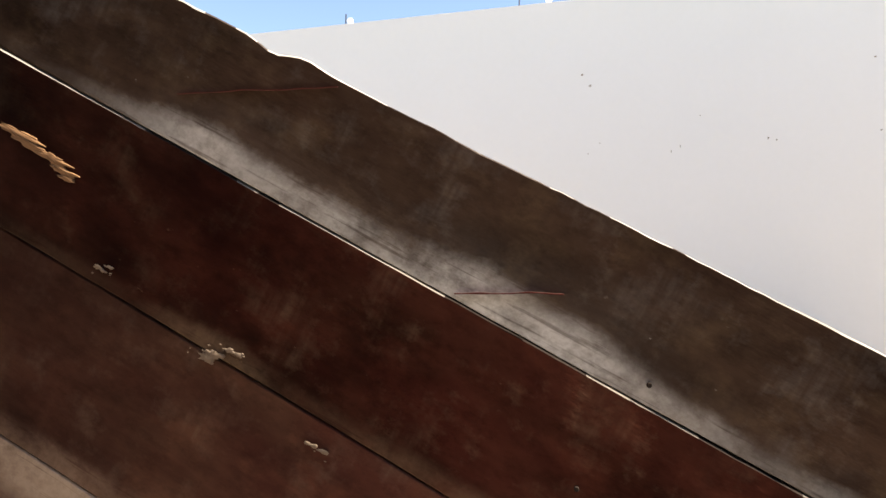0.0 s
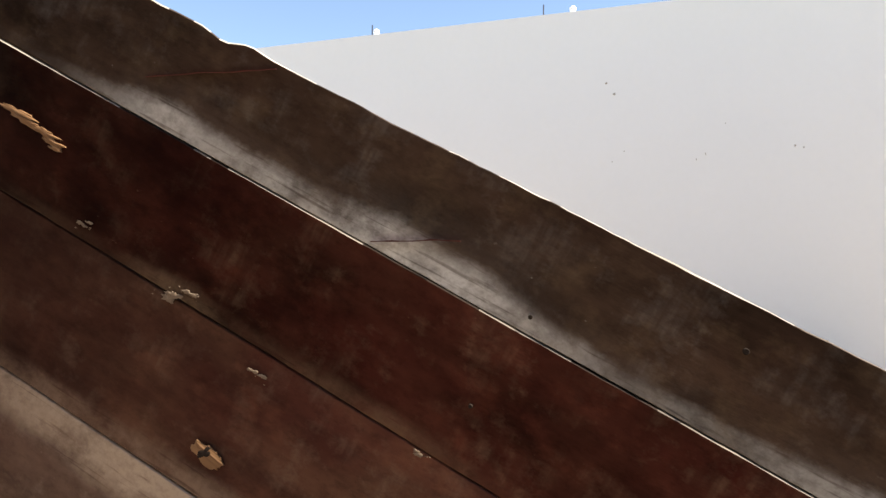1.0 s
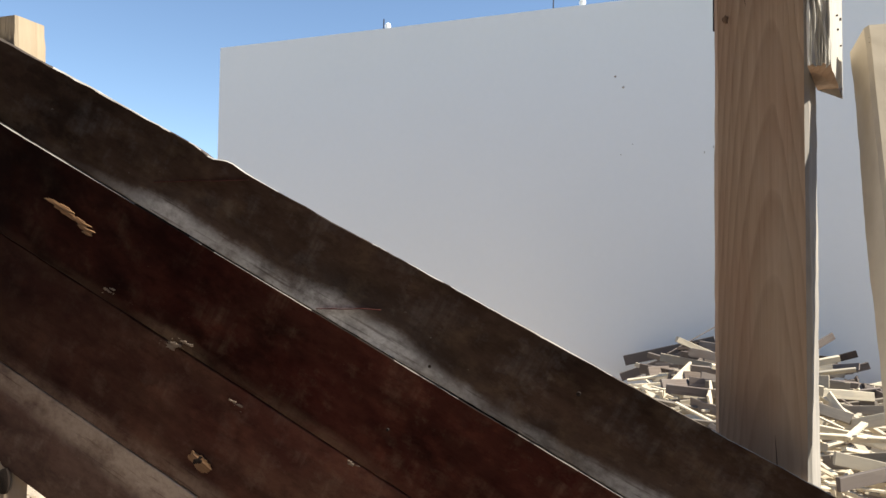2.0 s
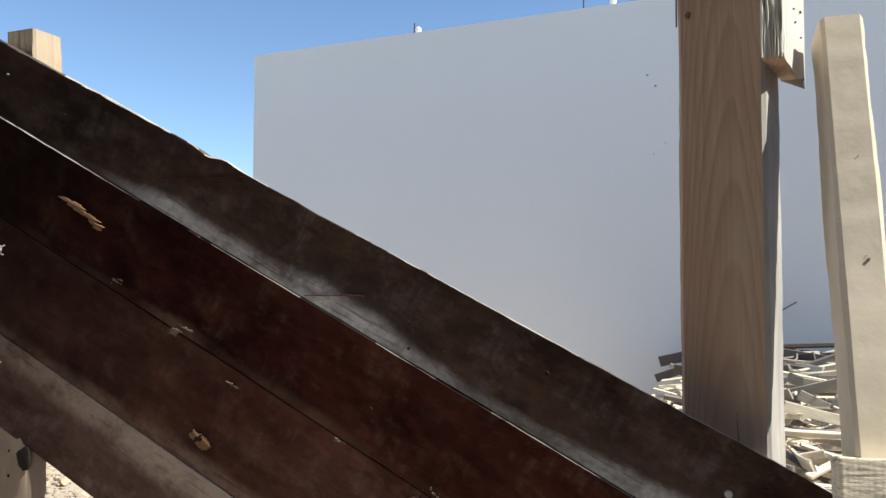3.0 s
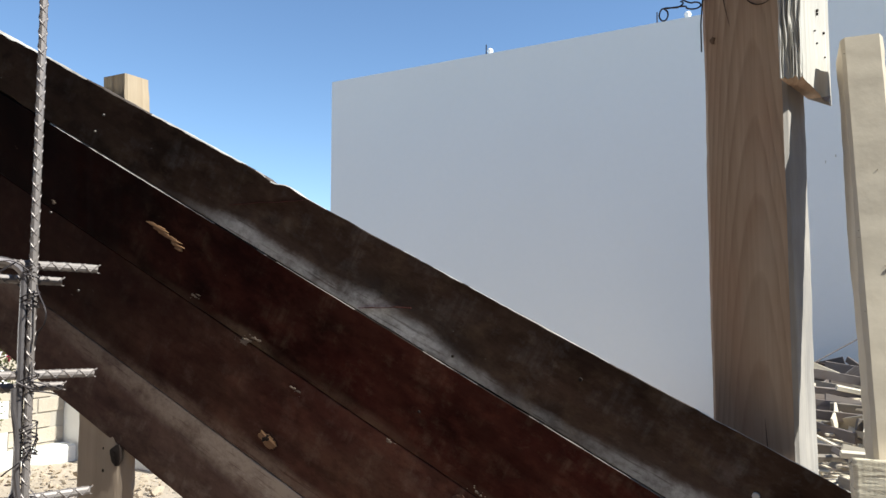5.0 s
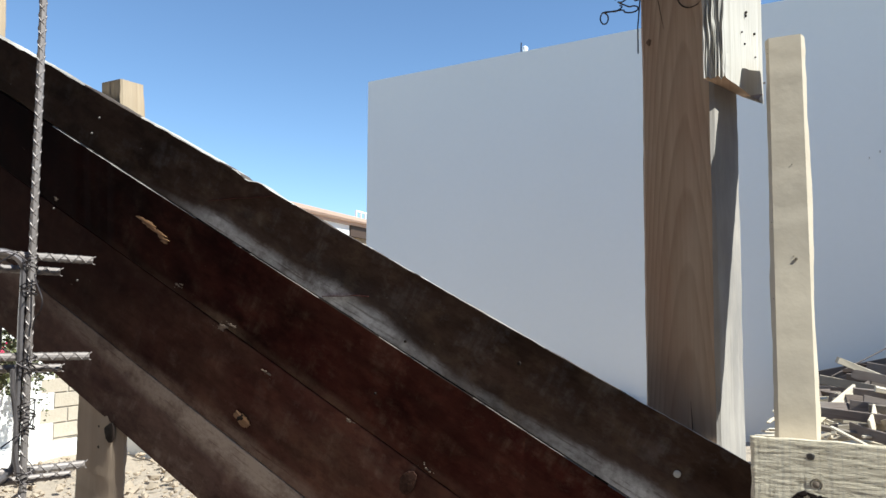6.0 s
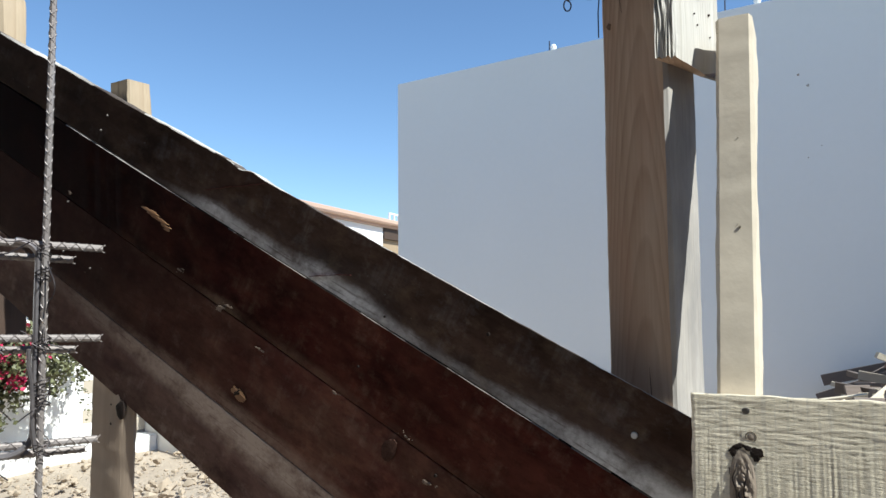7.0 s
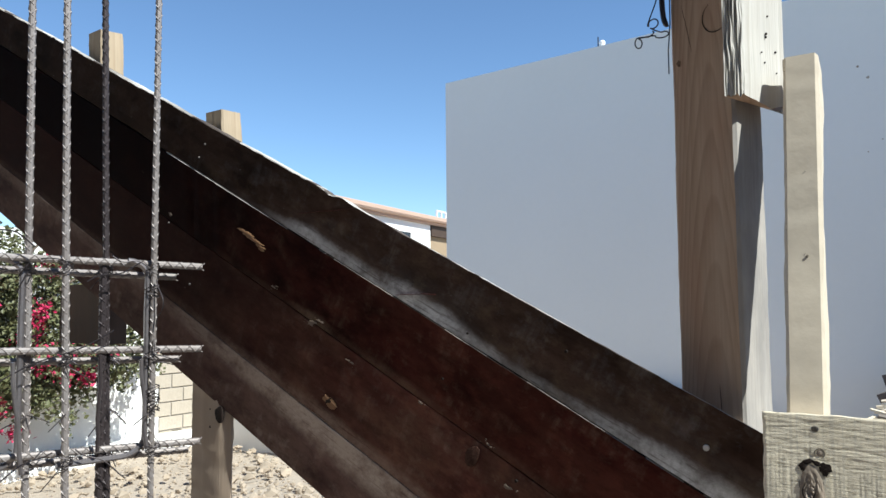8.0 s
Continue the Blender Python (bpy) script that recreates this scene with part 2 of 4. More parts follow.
def cracked_board():
    """Rough-sawn weathered board: cream to grey, with fine dark splits along it."""
    w = Nodes("rough_sawn_board_wood", 0.9)
    big = w.noise(w.coords((1, 1, 2.5)), 14.0, 5.0, 0.65)
    fibre = w.noise(w.coords((40, 40, 230)), 2.2, 5.0, 0.7)
    comb = w.noise(w.coords((160, 30, 6)), 1.6, 3.0, 0.6)
    splits = w.noise(w.coords((48, 48, 330), (3, 1, 7)), 1.3, 4.0, 0.7, 0.3)
    col = w.mix(w.ramp(big, [(0.35, 0.0), (0.65, 1.0)]), (0.90, 0.80, 0.62), (0.76, 0.665, 0.50))
    col = w.mix(w.ramp(fibre, [(0.3, 0.5), (0.5, 0.0)]), col, (0.54, 0.48, 0.36))
    col = w.mix(w.ramp(comb, [(0.35, 0.6), (0.5, 0.0)]), col, (0.60, 0.545, 0.45))
    col = w.mix(w.ramp(splits, [(0.35, 0.8), (0.43, 0.0)]), col, (0.26, 0.22, 0.15))
    w.color(col)
    w.bump(w.mix(0.6, fibre, splits), 0.55, 0.002)
    return w.mat


M_LAND = cracked_board()
# dull grey planks; the dark tone also stands for shade in the heap
M_DULL = wood("grey_and_shaded_plank", (0.21, 0.165, 0.14), (0.12, 0.09, 0.075), (0.20, 0.175, 0.16), 8.0, 0.6, 0.85, 0.4, axis=0, per_object=True)
M_SCRAP = wood("scrap_wood", (0.72, 0.63, 0.48), (0.58, 0.49, 0.36), (0.42, 0.38, 0.33), 8.0, 0.5, 0.85, 0.4, axis=0, per_object=True)


def plain(name, a, b, scale, rough=0.8, bump=0.3, distance=0.003, metal=0.0, fine=60.0, specular=0.5):
    w = Nodes(name, rough, metal)
    w.bsdf.inputs["Specular IOR Level"].default_value = specular
    v = w.coords()
    big = w.noise(v, scale, 5.0, 0.6)
    small = w.noise(v, fine, 3.0, 0.6)
    w.color(w.mix(w.mix(0.35, big, small), a, b))
    w.bump(small, bump, distance)
    return w.mat


M_CREAM = plain("chalky_cream_wood", (0.68, 0.60, 0.48), (0.46, 0.39, 0.30), 20.0, 0.9, 0.3, 0.0014, fine=60.0)
M_WALL = plain("white_render", (0.80, 0.79, 0.77), (0.72, 0.72, 0.70), 0.35, 0.9, 0.15, 0.004, fine=9.0)
M_YARD = plain("whitewashed_wall", (0.86, 0.85, 0.83), (0.74, 0.73, 0.71), 1.3, 0.9, 0.3, 0.01, fine=14.0)
M_BLOCK = plain("concrete_block", (0.50, 0.44, 0.36), (0.36, 0.31, 0.25), 5.0, 0.95, 0.5, 0.01, fine=40.0)
M_BARE = plain("bare_concrete", (0.24, 0.22, 0.20), (0.17, 0.16, 0.145), 1.5, 0.95, 0.4, 0.01, fine=18.0)
M_MORTAR = plain("mortar", (0.42, 0.385, 0.335), (0.34, 0.31, 0.27), 6.0, 0.95)
M_DIRT = plain("dry_dirt", (0.49, 0.42, 0.34), (0.26, 0.205, 0.155), 1.2, 0.95, 0.8, 0.02, fine=22.0)
M_STONE = plain("rubble_stone", (0.52, 0.43, 0.33), (0.24, 0.185, 0.13), 9.0, 0.95, 0.6, 0.005)
M_STEEL = plain("rusty_rebar_steel", (0.40, 0.375, 0.37), (0.15, 0.115, 0.10), 30.0, 0.55, 0.4, 0.0005, metal=0.5, fine=300.0)
M_RUST = plain("dark_rusted_steel", (0.075, 0.06, 0.062), (0.03, 0.024, 0.026), 22.0, 0.5, 0.4, 0.0005, metal=0.5, fine=300.0)
M_HOOP = plain("smooth_hoop_steel", (0.34, 0.32, 0.33), (0.12, 0.10, 0.10), 40.0, 0.38, 0.3, 0.0004, metal=0.7, fine=300.0)
M_WIRE = plain("tie_wire", (0.06, 0.05, 0.05), (0.03, 0.025, 0.03), 60.0, 0.5, 0.1, 0.0002, metal=0.6)
M_NAIL = plain("nail_steel", (0.20, 0.185, 0.17), (0.10, 0.09, 0.08), 200.0, 0.45, 0.2, 0.0002, metal=0.7, fine=900.0)
M_ZINC = plain("bright_bolt_zinc", (0.62, 0.61, 0.60), (0.45, 0.44, 0.43), 200.0, 0.5, 0.1, 0.0002, metal=0.3, fine=900.0)
M_TORN = wood("torn_fresh_wood", (0.31, 0.168, 0.080), (0.14, 0.064, 0.028), (0.08, 0.04, 0.02), 40.0, 0.5, 0.8, 0.8, axis=0)
M_KNOT = plain("dark_knot", (0.034, 0.024, 0.020), (0.012, 0.009, 0.008), 90.0, 0.8, 0.6, 0.002, fine=260.0, specular=0.1)
M_NICK = plain("weathered_nick", (0.20, 0.165, 0.12), (0.12, 0.10, 0.07), 90.0, 0.9)
M_PLUG = plain("grey_knot_wood", (0.44, 0.36, 0.28), (0.13, 0.095, 0.07), 90.0, 0.8, 0.5, 0.001, fine=300.0)
M_SCARRED = plain("stained_knot", (0.10, 0.052, 0.038), (0.018, 0.007, 0.005), 150.0, 0.8, 0.8, 0.002, fine=300.0, specular=0.1)
M_BROWNKNOT = plain("brown_knot", (0.20, 0.115, 0.065), (0.10, 0.055, 0.032), 90.0, 0.8, 0.4, 0.001, fine=260.0)
M_SPLASH = plain("dried_cement", (0.30, 0.235, 0.185), (0.09, 0.060, 0.047), 160.0, 0.95, 0.6, 0.001, fine=420.0, specular=0.1)
M_CHALK = plain("red_chalk", (0.11, 0.018, 0.012), (0.05, 0.010, 0.008), 80.0, 0.9)
M_LEAF = plain("bougainvillea_leaf", (0.17, 0.17, 0.075), (0.07, 0.08, 0.035), 6.0, 0.55)
M_FLOWER = plain("magenta_bract", (0.55, 0.02, 0.085), (0.40, 0.02, 0.09), 9.0, 0.6)
M_BARK = plain("shrub_bark", (0.16, 0.12, 0.09), (0.09, 0.07, 0.05), 30.0, 0.9)
M_HOUSE = plain("white_house_paint", (0.82, 0.80, 0.78), (0.76, 0.74, 0.72), 0.5, 0.85)
M_OCHRE = plain("ochre_house_paint", (0.33, 0.245, 0.155), (0.28, 0.205, 0.13), 0.5, 0.85)
M_FASCIA = plain("pink_roof_tile", (0.52, 0.36, 0.28), (0.44, 0.30, 0.23), 2.0, 0.85)
M_DARK = plain("dark_glass", (0.03, 0.03, 0.035), (0.02, 0.02, 0.025), 2.0, 0.2)
M_LAMP = plain("white_plastic", (0.85, 0.85, 0.84), (0.8, 0.8, 0.8), 8.0, 0.4)


# ---------------------------------------------------------------- mesh helpers
def part(name, bm, material, parent=None, label="", m=None):
    """Links a bmesh as one mesh object, under a thing or a part where one is given."""
    me = bpy.data.meshes.new(name)
    bmesh.ops.recalc_face_normals(bm, faces=bm.faces)
    bm.to_mesh(me)
    bm.free()
    me.materials.append(material)
    me.polygons.foreach_set("use_smooth", [True] * len(me.polygons))
    me.set_sharp_from_angle(angle=radians(32))
    ob = new(name, me)
    ob.parent = parent
    if m is not None:
        ob.matrix_basis = m
    if label:
        tagged(ob, label)
    return ob


def thing(name, label, category, m=None, group="", kind=""):
    ob = new(name)
    ob.empty_display_size = 0.05
    if m is not None:
        ob.matrix_basis = m
    return tagged(ob, label, category, group, kind)


def loft(bm, rings, cap=True):
    """Skins closed rings of points into one surface."""
    rows = [[bm.verts.new(p) for p in ring] for ring in rings]
    n = len(rows[0])
    for a, b in zip(rows, rows[1:]):
        for i in range(n):
            bm.faces.new((a[i], a[(i + 1) % n], b[(i + 1) % n], b[i]))
    if cap:
        bm.faces.new(rows[0][::-1])
        bm.faces.new(rows[-1])
    return rows


def box(bm, x0, x1, y0, y1, z0, z1):
    loft(bm, [[(x0, y0, z), (x1, y0, z), (x1, y1, z), (x0, y1, z)] for z in (z0, z1)])


def wobble(seed, a, scale, amp):
    return amp * noise.noise(Vector((seed * 7.3 + 0.37, a * scale, seed * 1.9)))


def timber(bm, corners, length, seed, rough=0.0012, step=0.012, bevel=0.003, worn=None, sag=0.0):
    """A sawn timber along +z. corners: its section, counter-clockwise; each arris is eased, and the faces wander a little."""
    pts = []
    k = len(corners)
    for i in range(k):
        p, a, b = Vector(corners[i]), Vector(corners[i - 1]), Vector(corners[(i + 1) % k])
        pts.append((p + (a - p).normalized() * bevel, (p - a).normalized()))
        pts.append((p + (b - p).normalized() * bevel, (b - p).normalized()))
    rings = []
    n = max(2, int(length / step))
    for j in range(n + 1):
        z = length * j / n
        ring = []
        for i, (p, d) in enumerate(pts):
            off = wobble(seed + i // 2, z, 9.0, rough * 2.2) + wobble(seed + 31 + i, z, 55.0, rough)
            q = p + Vector((d.y, -d.x)) * off
            if worn:
                q = q + Vector(worn(i, z))
            ring.append((q.x, q.y + sag * math.sin(math.pi * z / length), z + (wobble(seed + i * 3, 1.7, 5.0, rough * 3) if j in (0, n) else 0)))
        rings.append(ring)
    loft(bm, rings)


def tube(bm, points, radius, sides=8, ribs=0.0, pitch=0.009):
    """A round bar along a polyline; ribs: the height of slanting ribs."""
    pts = [Vector(p) for p in points]
    rings = []
    up = Vector((0.3, 0.2, 0.93)).normalized()
    for i, p in enumerate(pts):
        d = ((pts[i + 1] - p) if i == 0 else (p - pts[i - 1]) if i == len(pts) - 1 else (pts[i + 1] - pts[i - 1])).normalized()
        ref = up if abs(d.dot(up)) < 0.9 else Vector((1, 0, 0))
        a = d.cross(ref).normalized()
        b = d.cross(a)
        r = radius[i] if isinstance(radius, list) else radius
        rings.append([p + (a * math.cos(t) + b * math.sin(t)) * r for t in (2 * math.pi * s / sides for s in range(sides))])
    loft(bm, rings)


def rebar(bm, a, b, radius, bow=0.0):
    """A ribbed bar: a round core, two long ribs and slanting ribs in two rows."""
    a, b = Vector(a), Vector(b)
    d = (b - a)
    length = d.length
    d.normalize()
    ref = Vector((0, 0, 1)) if abs(d.z) < 0.8 else Vector((1, 0, 0))
    e = d.cross(ref).normalized()
    g = d.cross(e)
    mid = (e * 0.7 + g * 0.7) * bow
    at = lambda s: a + d * (length * s) + mid * math.sin(math.pi * s)
    tube(bm, [at(i / 12) for i in range(13)], radius, 10)
    count = int(length / 0.0095)
    for i in range(count):
        s = (i + 0.5) / count
        c = at(s)
        for side in (1, -1):
            ring0, ring1 = [], []
            for q in range(5):
                ang = (q / 4 - 0.5) * 2.7 + (0 if side > 0 else math.pi)
                slant = (q / 4 - 0.5) * (0.017 if i % 2 else -0.017)
                o = e * math.cos(ang) + g * math.sin(ang)
                ring0.append(c + o * (radius * 0.96) + d * (slant - 0.0016))
                ring1.append(c + o * (radius * 1.20) + d * slant)
            ring2 = [p + d * 0.0032 for p in ring0]
            v0, v1, v2 = ([bm.verts.new(p) for p in r] for r in (ring0, ring1, ring2))
            for q in range(4):
                bm.faces.new((v0[q], v0[q + 1], v1[q + 1], v1[q]))
                bm.faces.new((v1[q], v1[q + 1], v2[q + 1], v2[q]))


def disc(bm, radius, height, sides=12, squash=1.0, seed=0, ragged=0.0):
    """A low button round +z: a nail head, a knot or a splash."""
    ring = lambda r, z: [(r * (1 + ragged * noise.noise(Vector((seed + math.cos(t) * 1.3, math.sin(t) * 1.3, seed)))) * math.cos(t),
                          squash * r * (1 + ragged * noise.noise(Vector((seed + math.cos(t) * 1.3, math.sin(t) * 1.3, seed)))) * math.sin(t), z)
                         for t in (2 * math.pi * s / sides for s in range(sides))]
    loft(bm, [ring(radius, -height), ring(radius, height * 0.5), ring(radius * 0.8, height)])


def patch(bm, radius, squash, seed, height=0.0009, at=(0, 0), sides=36, torn=1.0):
    """A thin ragged flake round +z with a torn outline."""
    def edge(t, k):
        c, d = math.cos(t), math.sin(t)
        r = radius * k * (1 + torn * (0.7 * noise.noise(Vector((seed + c * 1.2, d * 1.2, seed))) + 0.5 * noise.noise(Vector((seed + c * 3.4, d * 3.4, seed + 4))) + 0.3 * noise.noise(Vector((c * 8, d * 8, seed + 9)))))
        return at[0] + r * c, at[1] + squash * r * d
    turns = [2 * math.pi * n / sides for n in range(sides)]
    loft(bm, [[(*edge(t, k), z) for t in turns] for k, z in ((1, -height), (1, height * 0.3), (0.82, height * (0.6 + 0.0)), (0.4, height))])


# ---------------------------------------------------------------- ground and walls
def spread(lo, hi, near_lo, near_hi, step):
    inner = list(np.arange(near_lo, near_hi + 1e-6, step))
    out, s, v = [], step, near_lo
    while v > lo:
        s *= 1.5
        v = max(lo, v - s)
        out.append(v)
    out2, s, v = [], step, near_hi
    while v < hi:
        s *= 1.5
        v = min(hi, v + s)
        out2.append(v)
    return out[::-1] + inner + out2


def drop(x, y):
    """How far the ground falls away towards the tall wall."""
    ease = lambda q: (lambda c: c * c * (3 - 2 * c))(min(1.0, max(0.0, q)))
    return -0.6 * ease((y - 3.5) / 5.5) * ease((x + 4.0) / 2.0)


def build_ground():
    bm = bmesh.new()
    xs, ys = spread(-900, 900, -8, 4, 0.12), spread(-900, 900, -1, 12, 0.12)
    height = lambda x, y: (0.05 * noise.noise(Vector((x * 0.9, y * 0.9, 0))) + 0.035 * noise.noise(Vector((x * 4, y * 4, 3)))) if abs(x) < 30 and abs(y) < 30 else 0.0
    grid = [[bm.verts.new((x, y, height(x, y) - 0.03 + drop(x, y))) for x in xs] for y in ys]
    for a, b in zip(grid, grid[1:]):
        for i in range(len(xs) - 1):
            bm.faces.new((a[i], a[i + 1], b[i + 1], b[i]))
    ob = part("ground", bm, M_DIRT)
    return tagged(ob, "dry bare building-site dirt with tan rubble", "ground", kind="structure")


build_ground()

WALL_Y, WALL_X0, WALL_Z = 12.0, -9.161, 6.273
bm = bmesh.new()
box(bm, WALL_X0, 24.0, WALL_Y, WALL_Y + 9.0, -0.8, WALL_Z)
wall_north = tagged(part("wall_north", bm, M_WALL), "tall plain white rendered wall of the neighbouring building, in shade", "wall", kind="structure")

# added out of view: keeps half the sky's light off the form's face
bm = bmesh.new()
box(bm, -14.0, 14.0, -3.0, -2.8, -0.1, 6.0)
tagged(part("sky_screen_south", bm, M_BARE), "unseen bare grey wall, added to cut down the sky light", "wall", kind="structure")

# added out of view: holds back low eastern sky, lets the sun pass
bm = bmesh.new()
box(bm, 3.4, 3.6, -2.79, 2.6, -0.1, 3.0)
tagged(part("sky_screen_east", bm, M_BARE), "unseen bare grey wall, added to cut down the sky light", "wall", kind="structure")

YARD_X, YARD_Y = -6.6, 4.4
bm = bmesh.new()
box(bm, YARD_X - 0.15, YARD_X, -14.0, 3.83, -0.1, 2.2)
tagged(part("wall_west", bm, M_YARD), "whitewashed yard wall in full sun", "wall", kind="structure")
bm = bmesh.new()
box(bm, YARD_X - 0.15, -4.2, YARD_Y, YARD_Y + 0.15, -0.1, 2.0)
tagged(part("wall_yard", bm, M_YARD), "whitewashed yard wall in shade", "wall", kind="structure")
bm = bmesh.new()
box(bm, YARD_X - 0.14, YARD_X - 0.012, 3.83, YARD_Y, -0.1, 2.2)
block_wall = tagged(part("wall_block", bm, M_MORTAR), "unrendered concrete block wall with pale mortar joints", "wall", kind="structure")


def build_blocks():
    """Concrete blocks of the unrendered stretch, in running bond."""
    bm = bmesh.new()
    box(bm, 0, 0.014, 0.006, 0.276, 0.006, 0.142)
    bmesh.ops.bevel(bm, geom=[e for e in bm.edges], offset=0.004, segments=1, affect="EDGES")
    whole = part("block", bm, M_BLOCK, block_wall, m=pose(YARD_X - 0.012, 3.832, 0.0))
    for row in range(15):
        for col in range(2):
            if row == 0 and col == 0:
                continue
            ob = new("block", whole.data)
            ob.parent = block_wall
            ob.matrix_basis = pose(YARD_X - 0.012, 3.832 + 0.283 * col - (0.0 if row % 2 else 0.14), 0.148 * row)


def build_wall_stubs():
    """Short rods with a white cap light along the tall wall's coping."""
    for x, gap in ((-5.44, 0.085), (-1.78, 0.505)):
        stub = thing("wall_cap_light", "small white cap light beside a thin rod on the coping", "light", pose(x, WALL_Y + 0.1, WALL_Z), "lights along the coping")
        bm = bmesh.new()
        tube(bm, [(-gap, 0, -0.02), (-gap, 0, 0.1), (0.002 - gap, 0, 0.22)], 0.011, 6)
        part("rod", bm, M_WIRE, stub)
        bm = bmesh.new()
        loft(bm, [[(r * math.cos(t), r * math.sin(t), z) for t in (2 * math.pi * s / 10 for s in range(10))]
                  for r, z in ((0.045, -0.01), (0.05, 0.05), (0.06, 0.07), (0.058, 0.1), (0.035, 0.13))])
        part("cap", bm, M_LAMP, stub)


def build_wall_chips():
    """Small chips and stains on the shaded white wall."""
    for i, (x, z, r) in enumerate(((-1.21, 4.99, 0.028), (-1.08, 4.80, 0.036), (-0.93, 3.84, 0.016), (-1.12, 3.675, 0.016), (0.32, 3.73, 0.034), (0.18, 3.65, 0.030), (1.6, 3.79, 0.03), (1.72, 3.76, 0.022), (3.14, 3.83, 0.022), (3.08, 4.93, 0.022), (0.62, 4.2, 0.012))):
        bm = bmesh.new()
        disc(bm, 0.75 * r, 0.004, 9, 0.7, i, 0.9)
        part("chip", bm, M_MORTAR if i % 3 else M_PLUG, wall_north, m=pose(x, WALL_Y - 0.002, z, 90, 0, 20 * i))


# ---------------------------------------------------------------- the sloping form
PHI = math.atan(0.527)
LEAN_N = -0.06
up_in = Vector((0, LEAN_N, 1)).normalized()
AX = Vector((math.cos(PHI), 0, 0)) - up_in * math.sin(PHI)
AY = Vector((math.sin(PHI), 0, 0)) + up_in * math.cos(PHI)
AZ = AX.cross(AY)


def on_form(s, z, lift=0.0):
    """The pose of a place on the form's face: x down its slope, y up across it, z out of it."""
    at = Vector((s, LEAN_N * (z - 1.5), z)) + AZ * lift
    m = Matrix((AX, AY, AZ)).transposed().to_4x4()
    m.translation = at
    return FORM @ m


SEAMS = (1.0645, 1.187, 1.329, 1.4535, 1.5555)
TAPER = (-0.030, -0.018, -0.021, -0.016, 0.0)  # how far each joint's slope is steeper than the top edge's
THICK = 0.022


def form_plank(seed, width, x0, x1, rough_top, proud, tapers):
    bm = bmesh.new()
    rings = []
    n = int((x1 - x0) / 0.008)
    for j in range(n + 1):
        x = x0 + (x1 - x0) * j / n
        lo = 0.0003 + abs(wobble(seed, x, 6.0, 0.0011)) + wobble(seed + 5, x, 45.0, 0.0003)
        hi = width - 0.0002 - abs(wobble(seed + 9, x, 5.0, 0.0011)) + wobble(seed + 3, x, 40.0, 0.0003)
        if rough_top:
            hi += wobble(seed + 13, x, 6.0, 0.0010) + wobble(seed + 17, x, 28.0, 0.0010) + wobble(seed + 21, x, 90.0, 0.0006)
            hi -= 0.0016 * math.exp(-((x + 0.12) / 0.11) ** 2) + 0.0036 * math.exp(-((x + 0.266) / 0.011) ** 2) - 0.0022 * math.exp(-((x + 0.238) / 0.012) ** 2)
        lo += tapers[0] * x * math.cos(PHI) ** 2
        hi += tapers[1] * x * math.cos(PHI) ** 2
        face = wobble(seed + 2, x, 4.0, 0.0012) + proud * (0.0010 * math.exp(-((x - 0.04) / 0.16) ** 2) + 0.0012 * math.exp(-((x + 0.55) / 0.12) ** 2)) * (0.5 + 1.2 * noise.noise(Vector((x * 60, 3.3, 1))))
        b = 0.0009 if not rough_top else (0.0012 + max(0.0, wobble(seed + 33, x, 14.0, 0.0030)) + abs(wobble(seed + 34, x, 60.0, 0.0012))) * (1.0 if x < -0.45 else max(0.3, 1.0 - (x + 0.45) * 2.5))
        if proud and x < -0.49:
            b = 0.0006 + abs(wobble(seed + 35, x, 40.0, 0.0008))
        fall = 0.0045 + 0.004 * min(1.0, max(0.0, (x + 0.35) / 0.6)) + wobble(seed + 41, x, 9.0, 0.0012) if rough_top else 0.0
        deep = 0.028 if rough_top else THICK
        sec = [(lo, -deep), (hi - fall - 0.002, -deep), (hi - fall, -deep * 0.93), (hi - fall * 0.5, -deep * 0.5), (hi, face - b), (hi - b, face), (width * 0.5, face + wobble(seed + 8, x, 11.0, 0.0007)), (lo + b, face), (lo, face - b)]
        rings.append([(x - math.tan(PHI) * y, y, z) for y, z in sec])
    loft(bm, rings)
    return bm


